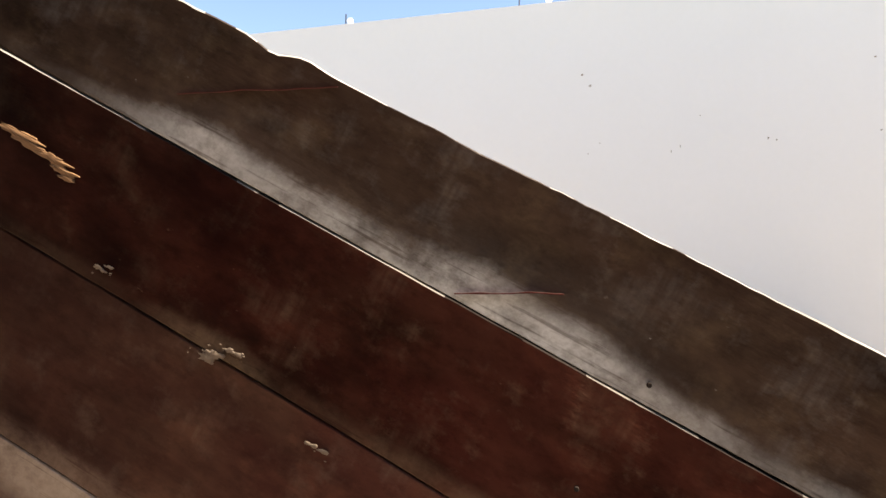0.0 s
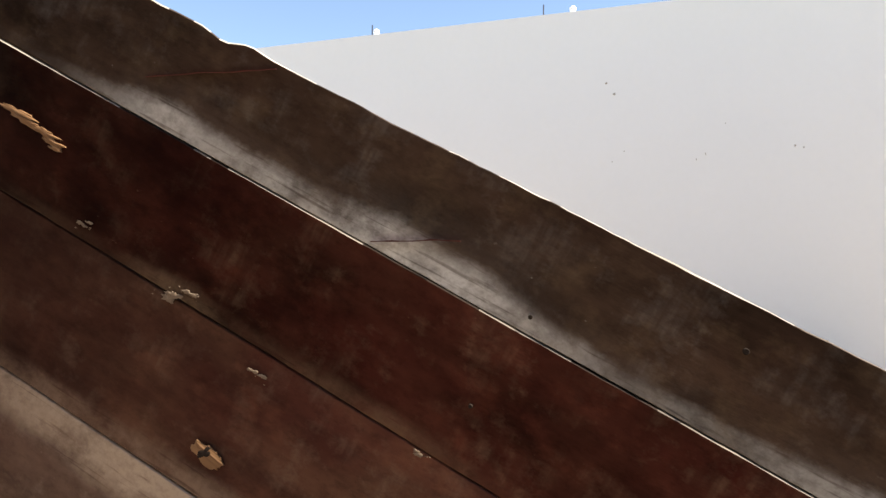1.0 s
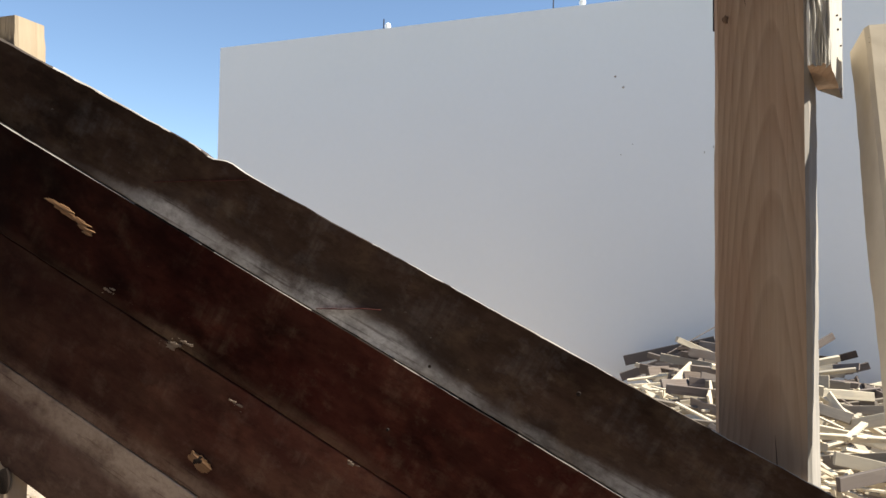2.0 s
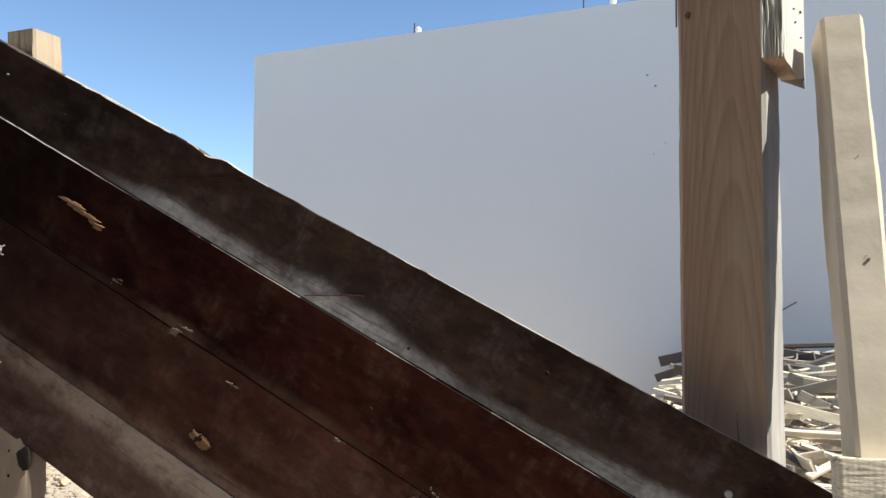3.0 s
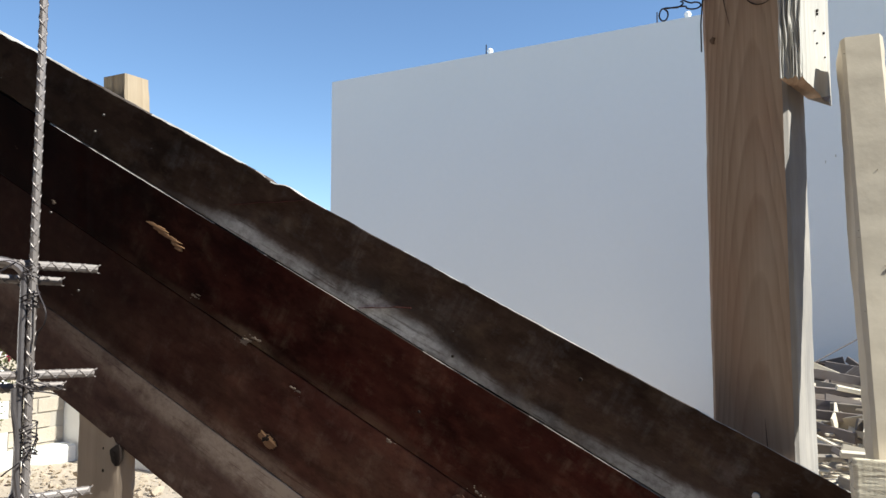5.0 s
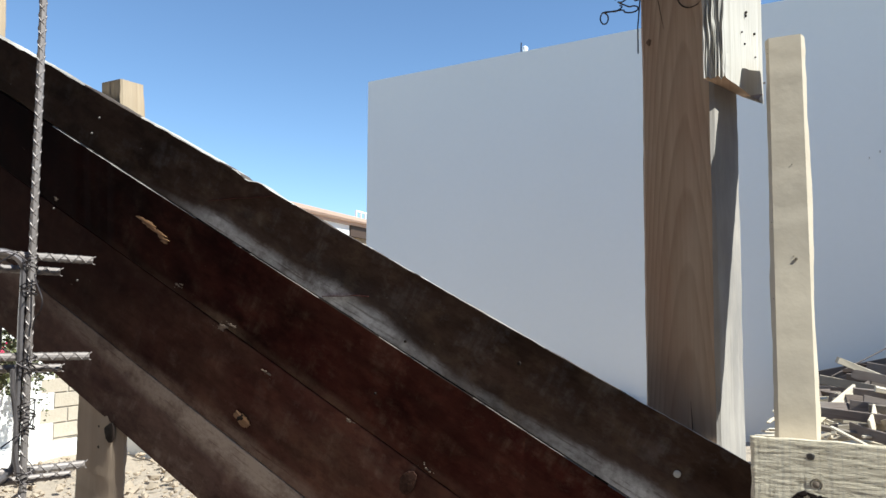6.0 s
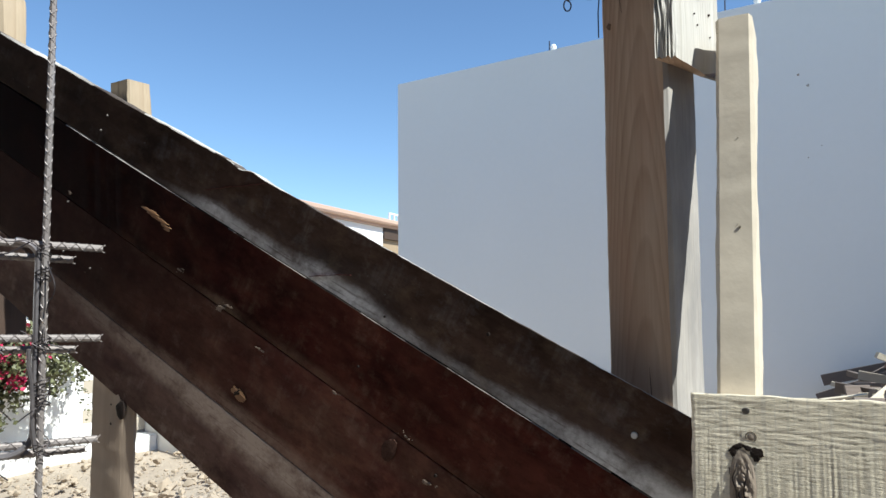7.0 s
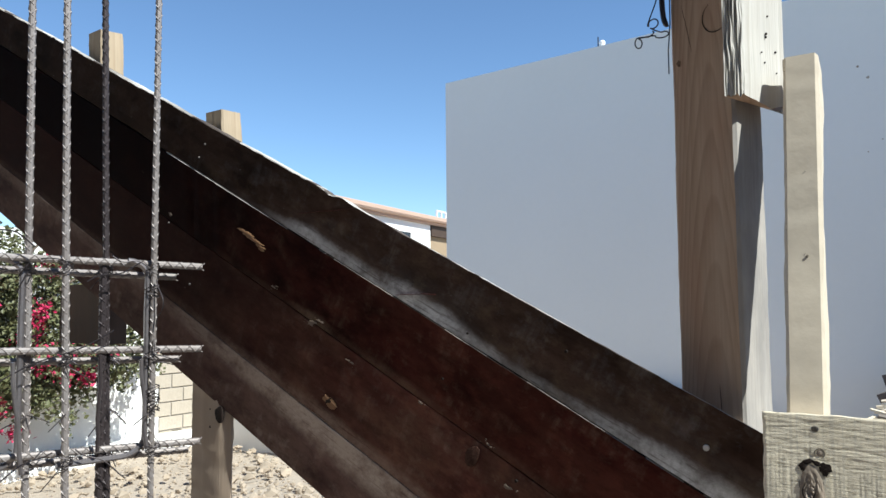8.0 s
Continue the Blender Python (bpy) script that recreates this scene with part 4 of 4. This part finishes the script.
def build_cage():
    cage = thing("rebar_cage", "upright cage of rusty ribbed steel bars tied with wire", "rebar", FORM)
    R = 0.0050
    spots = {}
    for k, side, lean, top, bot in ((0.08, 1, 0.004, 2.5, -0.06), (0.143, -1, 0.045, 2.5, -0.06), (0.205, 1, 0.04, 2.5, -0.06), (0.252, -1, 0.03, 2.5, -0.06)):
        foot = BAR_END - BAR_DIR * k + BAR_OUT * (0.0135 * side)
        bm = bmesh.new()
        tilt = lambda z: foot - BAR_OUT * 0.0 + Vector((-lean * (z - 1.44), 0, z))
        rebar(bm, tilt(bot), tilt(top), 0.0047 if k < 0.15 else R)
        part("upright_bar", bm, M_RUST if k == 0.143 else M_STEEL, cage, "darkly rusted bar" if k == 0.143 else "")
        spots[k] = foot
    lap = BAR_END - BAR_DIR * 0.150 - BAR_OUT * 0.004
    bm = bmesh.new()
    rebar(bm, lap + Vector((0.004, 0, -0.06)), lap + Vector((-0.002, 0, 1.575)), 0.0062)
    part("lapped_bar", bm, M_RUST, cage, "darkly rusted lapped bar")
    for z, e1, e2 in ((1.573, 0.0, -0.035), (1.436, 0.0, -0.028), (1.284, 0.0, -0.01)):
        rise = 0.03
        for off, dz, end in ((0.0, 0.0, e1), (-0.027, -0.017, e2)):
            a = BAR_END + BAR_DIR * end + BAR_OUT * off + Vector((0, 0, z + dz))
            b = BAR_END - BAR_DIR * 0.62 + BAR_OUT * off + Vector((0, 0, z + dz + rise * 0.62))
            bm = bmesh.new()
            rebar(bm, a, b, 0.0055)
            part("cross_bar", bm, M_STEEL, cage)
    # bent hoops beside the uprights
    for k, side in ((0.088, 0.45), (0.262, -0.4)):
        at = BAR_END - BAR_DIR * k + BAR_OUT * (0.0135 * side)
        pts = []
        for j in range(7):
            a = math.pi / 2 * j / 6
            pts.append(at - BAR_DIR * (0.03 - 0.03 * math.sin(a)) + Vector((0, 0, 1.555 + 0.025 * math.cos(a))))
        for j in range(1, 10):
            pts.append(at + Vector((0.0005 * math.sin(j * 2), 0, 1.555 - 0.25 * j / 9)))
        for j in range(1, 7):
            a = math.pi / 2 * j / 6
            pts.append(at - BAR_DIR * (0.035 - 0.035 * math.cos(a)) + Vector((0, 0, 1.305 - 0.03 * math.sin(a))))
        pts.append(pts[-1] - BAR_DIR * 0.09 + Vector((0, 0, -0.002)))
        bm = bmesh.new()
        tube(bm, pts, 0.0047, 8)
        part("hoop", bm, M_HOOP, cage, "smooth bent hoop bar")
    # thin rods tied in beside the uprights
    for k0, z0, k1, z1, r, mat in ((0.100, 1.425, 0.088, 1.285, 0.0032, M_HOOP), (0.158, 1.435, 0.160, 1.29, 0.0030, M_RUST), (0.275, 1.43, 0.258, 1.27, 0.0034, M_HOOP)):
        a = BAR_END - BAR_DIR * k0 + BAR_OUT * 0.024 + Vector((0, 0, z0))
        b = BAR_END - BAR_DIR * k1 + BAR_OUT * 0.020 + Vector((0, 0, z1))
        bm = bmesh.new()
        tube(bm, [a.lerp(b, j / 6) + BAR_DIR * (0.0012 * math.sin(j * 1.7 + k0 * 30)) for j in range(7)], r, 7)
        part("thin_rod", bm, mat, cage)
    # tie wires
    rnd = random.Random(31)
    for n in range(30):
        k = rnd.choice((0.08, 0.143, 0.205, 0.252))
        z = rnd.choice((1.575, 1.565, 1.432, 1.42, 1.285, 1.35))
        a = spots[k] + BAR_OUT * rnd.uniform(0.004, 0.012) + Vector((-0.03 * (z - 1.44), 0, z))
        way = (BAR_DIR * rnd.uniform(-1, 1) + Vector((0, 0, rnd.uniform(-0.9, 0.7))) + BAR_OUT * rnd.uniform(0.0, 0.5)).normalized()
        curl = rnd.uniform(0.002, 0.010)
        l = rnd.uniform(0.015, 0.05)
        bm = bmesh.new()
        tube(bm, [a + way * (l * j / 8) + BAR_OUT * (curl * math.sin(j * 0.5)) + Vector((0, 0, -curl * (j / 8) ** 2)) for j in range(9)], 0.0009, 4)
        part("tie_wire", bm, M_WIRE, cage)
    for k, at in spots.items():
        for z in (1.567, 1.43, 1.28) + ((1.532, 1.372, 1.352) if k == 0.08 else ()):
            bm = bmesh.new()
            c = at - BAR_OUT * 0.004 + Vector((-0.04 * (z - 1.44), 0, z))
            pts = []
            for j in range(34):
                a = j * 0.62
                r = 0.0125 + 0.0015 * rnd.random()
                pts.append(c + BAR_OUT * (r * math.cos(a)) + BAR_DIR * (r * math.sin(a) * 0.8) + Vector((0, 0, 0.010 * math.sin(a * 0.55 + k * 40))))
            way = Vector((rnd.uniform(-1, 1), rnd.uniform(-1, 0.2), rnd.uniform(-1.2, 0.8))).normalized()
            for j in range(1, 7):
                pts.append(pts[33] + way * (0.007 * j) + Vector((0, 0, 0.003 * math.sin(j * 1.3))))
            tube(bm, pts, 0.0009, 4)
            part("tie_wire", bm, M_WIRE, cage)
    # the loose hanging loop and slanting wires
    v4 = spots[0.08]
    bm = bmesh.new()
    tube(bm, [v4 + BAR_OUT * 0.008 + Vector((0.003 + 0.017 * math.sin(a) ** 2 * (1 if a < 2.4 else 0.6), 0, 1.55 - 0.075 * a / math.pi)) for a in np.linspace(0, math.pi, 18)], 0.0011, 5)
    part("tie_wire", bm, M_WIRE, cage, "loose loop of tie wire")
    for k0, z0, k1, z1 in ((0.14, 1.47, 0.30, 1.40), (0.145, 1.585, 0.09, 1.57), (0.25, 1.60, 0.31, 1.63), (0.19, 1.30, 0.12, 1.25), (0.22, 1.30, 0.30, 1.26), (0.10, 1.575, 0.18, 1.545)):
        bm = bmesh.new()
        a = BAR_END - BAR_DIR * k0 + BAR_OUT * 0.022 + Vector((0, 0, z0))
        b = BAR_END - BAR_DIR * k1 + BAR_OUT * 0.026 + Vector((0, 0, z1))
        tube(bm, [a.lerp(b, j / 8) + Vector((0, 0, 0.004 * math.sin(j * 0.9 + k0 * 20))) for j in range(9)], 0.0011, 5)
        part("tie_wire", bm, M_WIRE, cage)


# ---------------------------------------------------------------- the yard
def mound(x, y):
    q = ((x - 2.6) / 3.75) ** 2 + ((y - 9.0) / 4.4) ** 2
    return min(0.66 * max(0.0, 1 - q) ** 0.5, max(0.0, 0.42 * (x + 1.5)), max(0.13, 0.66 - 0.45 * (x - 0.8)))


def build_pile():
    pile = thing("lumber_pile", "big tangled heap of sunlit offcut planks against the white wall", "lumber")
    rnd = random.Random(77)
    kinds = []
    for k in range(9):
        l, w, h = ((1.6, 0.10, 0.025), (1.1, 0.09, 0.03), (0.8, 0.06, 0.045), (2.1, 0.10, 0.022), (0.5, 0.10, 0.025), (1.3, 0.045, 0.04), (0.9, 0.2, 0.02), (1.8, 0.07, 0.05), (0.65, 0.13, 0.022))[k]
        bm = bmesh.new()
        timber(bm, [(-w / 2, -h / 2), (w / 2, -h / 2), (w / 2, h / 2), (-w / 2, h / 2)], l, 800 + k, 0.003, 0.25, 0.004, None, rnd.uniform(-0.02, 0.02))
        bmesh.ops.transform(bm, matrix=pose(-l / 2, 0, 0, 0, 90, 0), verts=bm.verts)
        kinds.append(bm)
    meshes = []
    for bm in kinds:
        me = bpy.data.meshes.new("plank")
        bmesh.ops.recalc_face_normals(bm, faces=bm.faces)
        bm.to_mesh(me)
        bm.free()
        me.materials.append(M_SCRAP)
        meshes.append(me)
    dull = []
    for me in meshes:
        dull.append(me.copy())
        dull[-1].materials[0] = M_DULL
    count = 0
    while count < 298:
        x, y = rnd.uniform(-1.4, 3.2), rnd.uniform(5.2, 11.7)
        top = mound(x, y)
        if top <= 0.03 or x < -0.55 + 0.17 * (11.0 - y):
            continue
        kind = rnd.randrange(9) if y > 8.5 else rnd.choice((1, 2, 4, 4, 5, 5, 8))
        # dark copies crowd the back and left, where the heap lies in shade
        ob = new("plank", (dull if rnd.random() < (0.94 if x < 0.5 and y > 7.5 else 0.7 if y > 9.2 else 0.1) else meshes)[kind])
        ob.parent = pile
        yaw = rnd.gauss(0, 40) if rnd.random() < 0.5 else rnd.uniform(-90, 90)
        ob.matrix_basis = pose(x, y, max(0.0, top - rnd.random() ** 2 * 0.2) + 0.02, rnd.gauss(0, 16), rnd.gauss(0, 10), yaw)
        count += 1
    # the long boards that lie on top of the heap and lean against its flank
    for k, (x, y, z, l, yaw, ry, w, h) in enumerate((
            (-0.42, 11.0, 0.38, 1.25, 2, -22, 0.12, 0.05), (-0.35, 11.7, 0.50, 1.40, 0, -15, 0.16, 0.03),
            (0.05, 10.3, 0.33, 1.30, 0, 1, 0.05, 0.05), (0.10, 10.22, 0.26, 1.35, 0, 1, 0.06, 0.05),
            (-0.28, 9.75, 0.20, 0.90, 20, -33, 0.09, 0.03), (0.05, 9.85, 0.36, 1.15, 12, -40, 0.10, 0.03),
            (0.38, 9.3, 0.34, 1.10, 20, -22, 0.12, 0.03), (0.25, 11.2, 0.54, 0.80, 0, 0, 0.08, 0.10),
            (0.30, 11.0, 0.42, 0.80, 0, 5, 0.08, 0.09), (0.75, 10.4, 0.62, 1.30, 5, 8, 0.14, 0.03),
            (1.95, 11.3, 0.12, 0.60, 0, -5, 0.08, 0.08), (1.90, 10.6, 0.10, 0.70, 0, -8, 0.13, 0.10))):
        bm = bmesh.new()
        timber(bm, [(-w / 2, -h / 2), (w / 2, -h / 2), (w / 2, h / 2), (-w / 2, h / 2)], l, 850 + k, 0.002, 0.2, 0.004)
        bmesh.ops.transform(bm, matrix=pose(-l / 2, 0, 0, 0, 90, 0), verts=bm.verts)
        part("plank", bm, M_SCRAP if k in (2, 3, 6, 11) else M_DULL, pile, "", pose(x, y, z, 0, ry, yaw))
    # near-black planks that put the shade at the back into colour
    for k, (x, y, z, ry, yaw) in enumerate(((0.9, 11.45, 0.56, 4, -2), (0.7, 11.1, 0.66, -4, 5), (2.0, 11.7, 0.50, -18, 0))):
        dark = meshes[(3, 7, 4)[k]].copy()
        dark.materials[0] = M_DIMWOOD
        ob = new("plank", dark)
        ob.parent = pile
        tagged(ob, "plank coloured dark for the shade at the back")
        ob.matrix_basis = pose(x, y, z, 70 * (k % 2), ry, yaw)
    rest = bmesh.new()
    for k in range(1500):
        x, y = rnd.uniform(-1.4, 5.4), rnd.uniform(4.7, 10.6)
        top = mound(x, y)
        if top > 0.02 and x > -1.2 + 0.17 * (11.0 - y):
            l, w, h = rnd.uniform(0.1, 0.55), rnd.uniform(0.02, 0.07), rnd.uniform(0.012, 0.03)
            foot = drop(x, y)
            turn = pose(x, y, foot + (top - foot) * rnd.random() ** 0.5 + 0.02, rnd.gauss(0, 14), rnd.gauss(0, 12), rnd.uniform(-90, 90))
            loft(rest, [[turn @ Vector((l * e, a * w / 2, b * h / 2)) for a, b in ((-1, -1), (1, -1), (1, 1), (-1, 1))] for e in (-0.5, 0.5)])
    tagged(part("offcut_rest", rest, M_SCRAP, pile), kind="stuff")
    rod = thing("leaning_rod", "long thin rod leaning from the heap to the wall", "rod", pose(0, 0, 0))
    bm = bmesh.new()
    tube(bm, [(-0.35, 11.25, 0.50), (0.3, 11.6, 0.89), (0.95, 11.97, 1.28)], 0.010, 6)
    part("rod_bar", bm, M_DULL, rod)


def build_rubble():
    rnd = random.Random(8)
    bm = bmesh.new()
    probe = bmesh.new()
    bmesh.ops.create_icosphere(probe, subdivisions=1, radius=1.0)
    ball = [v.co.copy() for v in probe.verts]
    tris = [[v.index for v in f.verts] for f in probe.faces]
    probe.free()
    for k in range(3100):
        if k < 2400:
            x, y = rnd.uniform(-6.35, -2.2), rnd.uniform(0.6, 4.35)
            r = 0.006 + 0.038 * rnd.random() ** 5
        else:
            x, y = rnd.gauss(-3.9, 0.75), rnd.gauss(2.9, 0.6)
            r = 0.012 + 0.055 * rnd.random() ** 3
        if x < -6.3 or y > 4.3:
            continue
        turn = pose(x, y, 0.0 + r * 0.25, rnd.uniform(-25, 25), rnd.uniform(-25, 25), rnd.uniform(0, 360))
        sx, sy, sz = r * rnd.uniform(0.7, 1.5), r * rnd.uniform(0.6, 1.2), r * rnd.uniform(0.4, 0.9)
        v = [bm.verts.new(turn @ Vector((c.x * sx, c.y * sy, c.z * sz)) * 1.0 + Vector((rnd.gauss(0, 0.12 * r), rnd.gauss(0, 0.12 * r), rnd.gauss(0, 0.12 * r)))) for c in ball]
        for t in tris:
            bm.faces.new([v[n] for n in t])
    tagged(part("rubble", bm, M_STONE), "loose tan rubble and clods on the dirt", "rubble", kind="stuff")
    bm = bmesh.new()
    box(bm, YARD_X + 0.002, YARD_X + 0.22, -6.0, YARD_Y - 0.002, -0.1, 0.13)
    bmesh.ops.bevel(bm, geom=[e for e in bm.edges], offset=0.015, segments=2, affect="EDGES")
    tagged(part("kerb", bm, M_YARD), "whitewashed kerb along the yard wall's foot", "kerb", kind="structure")


def build_shrub():
    shrub = thing("bougainvillea", "bougainvillea with magenta bracts spilling over the white yard wall", "shrub", pose(YARD_X + 0.3, 2.65, 0))
    rnd = random.Random(40)
    tips = []
    for k in range(22):
        end = Vector((rnd.uniform(-0.15, 0.5), rnd.uniform(-1.3, 0.75), rnd.uniform(0.9, 2.3)))
        pts, p = [], Vector((rnd.uniform(-0.05, 0.05), rnd.uniform(-1.35, -1.05), -0.05))
        for j in range(9):
            q = j / 8
            pts.append(p.lerp(end, q) + Vector((0.12 * math.sin(q * 3), 0.05 * math.sin(q * 7 + k), 0.35 * math.sin(math.pi * q))))
        bm = bmesh.new()
        tube(bm, pts, 0.011, 5)
        part("branch", bm, M_BARK, shrub)
        tips += [pts[n] for n in (4, 5, 6, 7, 8)]
    leaf = bmesh.new()

    def blade(bm, at, size):
        d = Vector((rnd.gauss(0, 1), rnd.gauss(0, 1), rnd.gauss(-0.2, 0.8))).normalized()
        s = d.cross(Vector((rnd.gauss(0, 1), rnd.gauss(0, 1), rnd.gauss(0, 1)))).normalized() * size * 0.36
        n = d.cross(s).normalized() * size * 0.12
        v = [bm.verts.new(p) for p in (at, at + d * size * 0.45 + s + n, at + d * size, at + d * size * 0.45 - s + n)]
        bm.faces.new((v[0], v[1], v[2]))
        bm.faces.new((v[0], v[2], v[3]))

    for tip in tips:
        for c in range(3):
            hub = tip + Vector((rnd.gauss(0, 0.10), rnd.gauss(0, 0.13), rnd.gauss(-0.06, 0.12)))
            for j in range(62):
                blade(leaf, hub + Vector((rnd.gauss(0, 0.06), rnd.gauss(0, 0.06), rnd.gauss(0, 0.06))), rnd.uniform(0.03, 0.062))
    flower = bmesh.new()
    for c in range(34):
        hub = rnd.choice(tips) + Vector((rnd.uniform(0.02, 0.12), rnd.gauss(0, 0.12), rnd.gauss(-0.05, 0.14)))
        for j in range(70):
            blade(flower, hub + Vector((rnd.gauss(0, 0.035), rnd.gauss(0, 0.045), rnd.gauss(0, 0.045))), rnd.uniform(0.03, 0.055))
    for c in range(7):
        x0 = Vector((rnd.uniform(0.05, 0.4), rnd.uniform(-0.9, 1.2), rnd.uniform(1.0, 1.3)))
        for j in range(40):
            q = j / 40
            blade(leaf, x0 + Vector((0.05 * math.sin(q * 5 + c), 0.06 * math.sin(q * 6 + c), -0.75 * q)), rnd.uniform(0.02, 0.05))
    tagged(part("blossom", flower, M_FLOWER, shrub), "bright magenta bracts", kind="stuff")
    tagged(part("foliage", leaf, M_LEAF, shrub), kind="stuff")


def build_house():
    """The far house past the wall's end: a white wing in the sun and an ochre back part under one roof."""
    turn = pose(-18.3, 22.5, 0, 0, 0, 12)
    house = thing("far_house", "distant white and ochre house with a pinkish tiled roof edge", "house", turn)
    bm = bmesh.new()
    box(bm, -6, 0, -9, 0, -0.1, 4.56)
    part("white_wing", bm, M_HOUSE, house, "white sunlit wall")
    bm = bmesh.new()
    box(bm, -6, -0.1, 0.01, 9, -0.1, 4.56)
    part("ochre_wing", bm, M_OCHRE, house, "ochre wall")
    bm = bmesh.new()
    loft(bm, [[(-6.5, -9.4, z), (x, -9.4, z), (x, 9.4, z), (-6.5, 9.4, z)] for x, z in ((0.14, 4.57), (0.14, 4.66), (0.30, 4.68), (0.34, 4.74), (0.34, 4.86), (0.26, 4.90))])
    part("roof_edge", bm, M_FASCIA, house, "pinkish tiled roof edge")
    # a dark strip added in place of the eave's shadow on the ochre wall
    bm = bmesh.new()
    box(bm, -0.09, 0.06, 0.02, 9, 4.12, 4.56)
    part("eave_shade_band", bm, M_DIMWOOD, house, "dark brown band put in for the shade under the eave")
    for y, z0, z1 in ((-2.6, 3.0, 4.12), (2.2, 2.9, 3.7)):
        x = 0.012 if y < 0 else -0.088
        bm = bmesh.new()
        box(bm, x - 0.1, x, y, y + 0.9, z0, z1)
        window = part("window", bm, M_DARK, house, "dark window")
        bm = bmesh.new()
        for a, b, c, d in ((y - 0.06, y, z0 - 0.06, z1 + 0.06), (y + 0.9, y + 0.96, z0 - 0.06, z1 + 0.06), (y, y + 0.9, z1, z1 + 0.06), (y, y + 0.9, z0 - 0.06, z0)):
            box(bm, x - 0.1, x + 0.03, a, b, c, d)
        part("window_frame", bm, M_HOUSE, window, "white frame")
    for k in range(7):
        bm = bmesh.new()
        box(bm, 0.0, 0.06, 0.5 + 0.42 * k, 0.56 + 0.42 * k, 4.88, 5.18)
        part("railing_post", bm, M_HOUSE, house, "white railing post")
    bm = bmesh.new()
    box(bm, 0.0, 0.06, 0.5, 3.1, 5.18, 5.24)
    part("railing", bm, M_HOUSE, house, "white roof railing")


build_wall_stubs()
build_wall_chips()
build_form_marks()
build_stakes()
build_low_post()
build_post()
build_hanging_block()
build_slat()
build_landing_board()
build_joist()
build_wire()
build_cage()
build_house()
build_pile()
build_shrub()
build_rubble()
build_blocks()
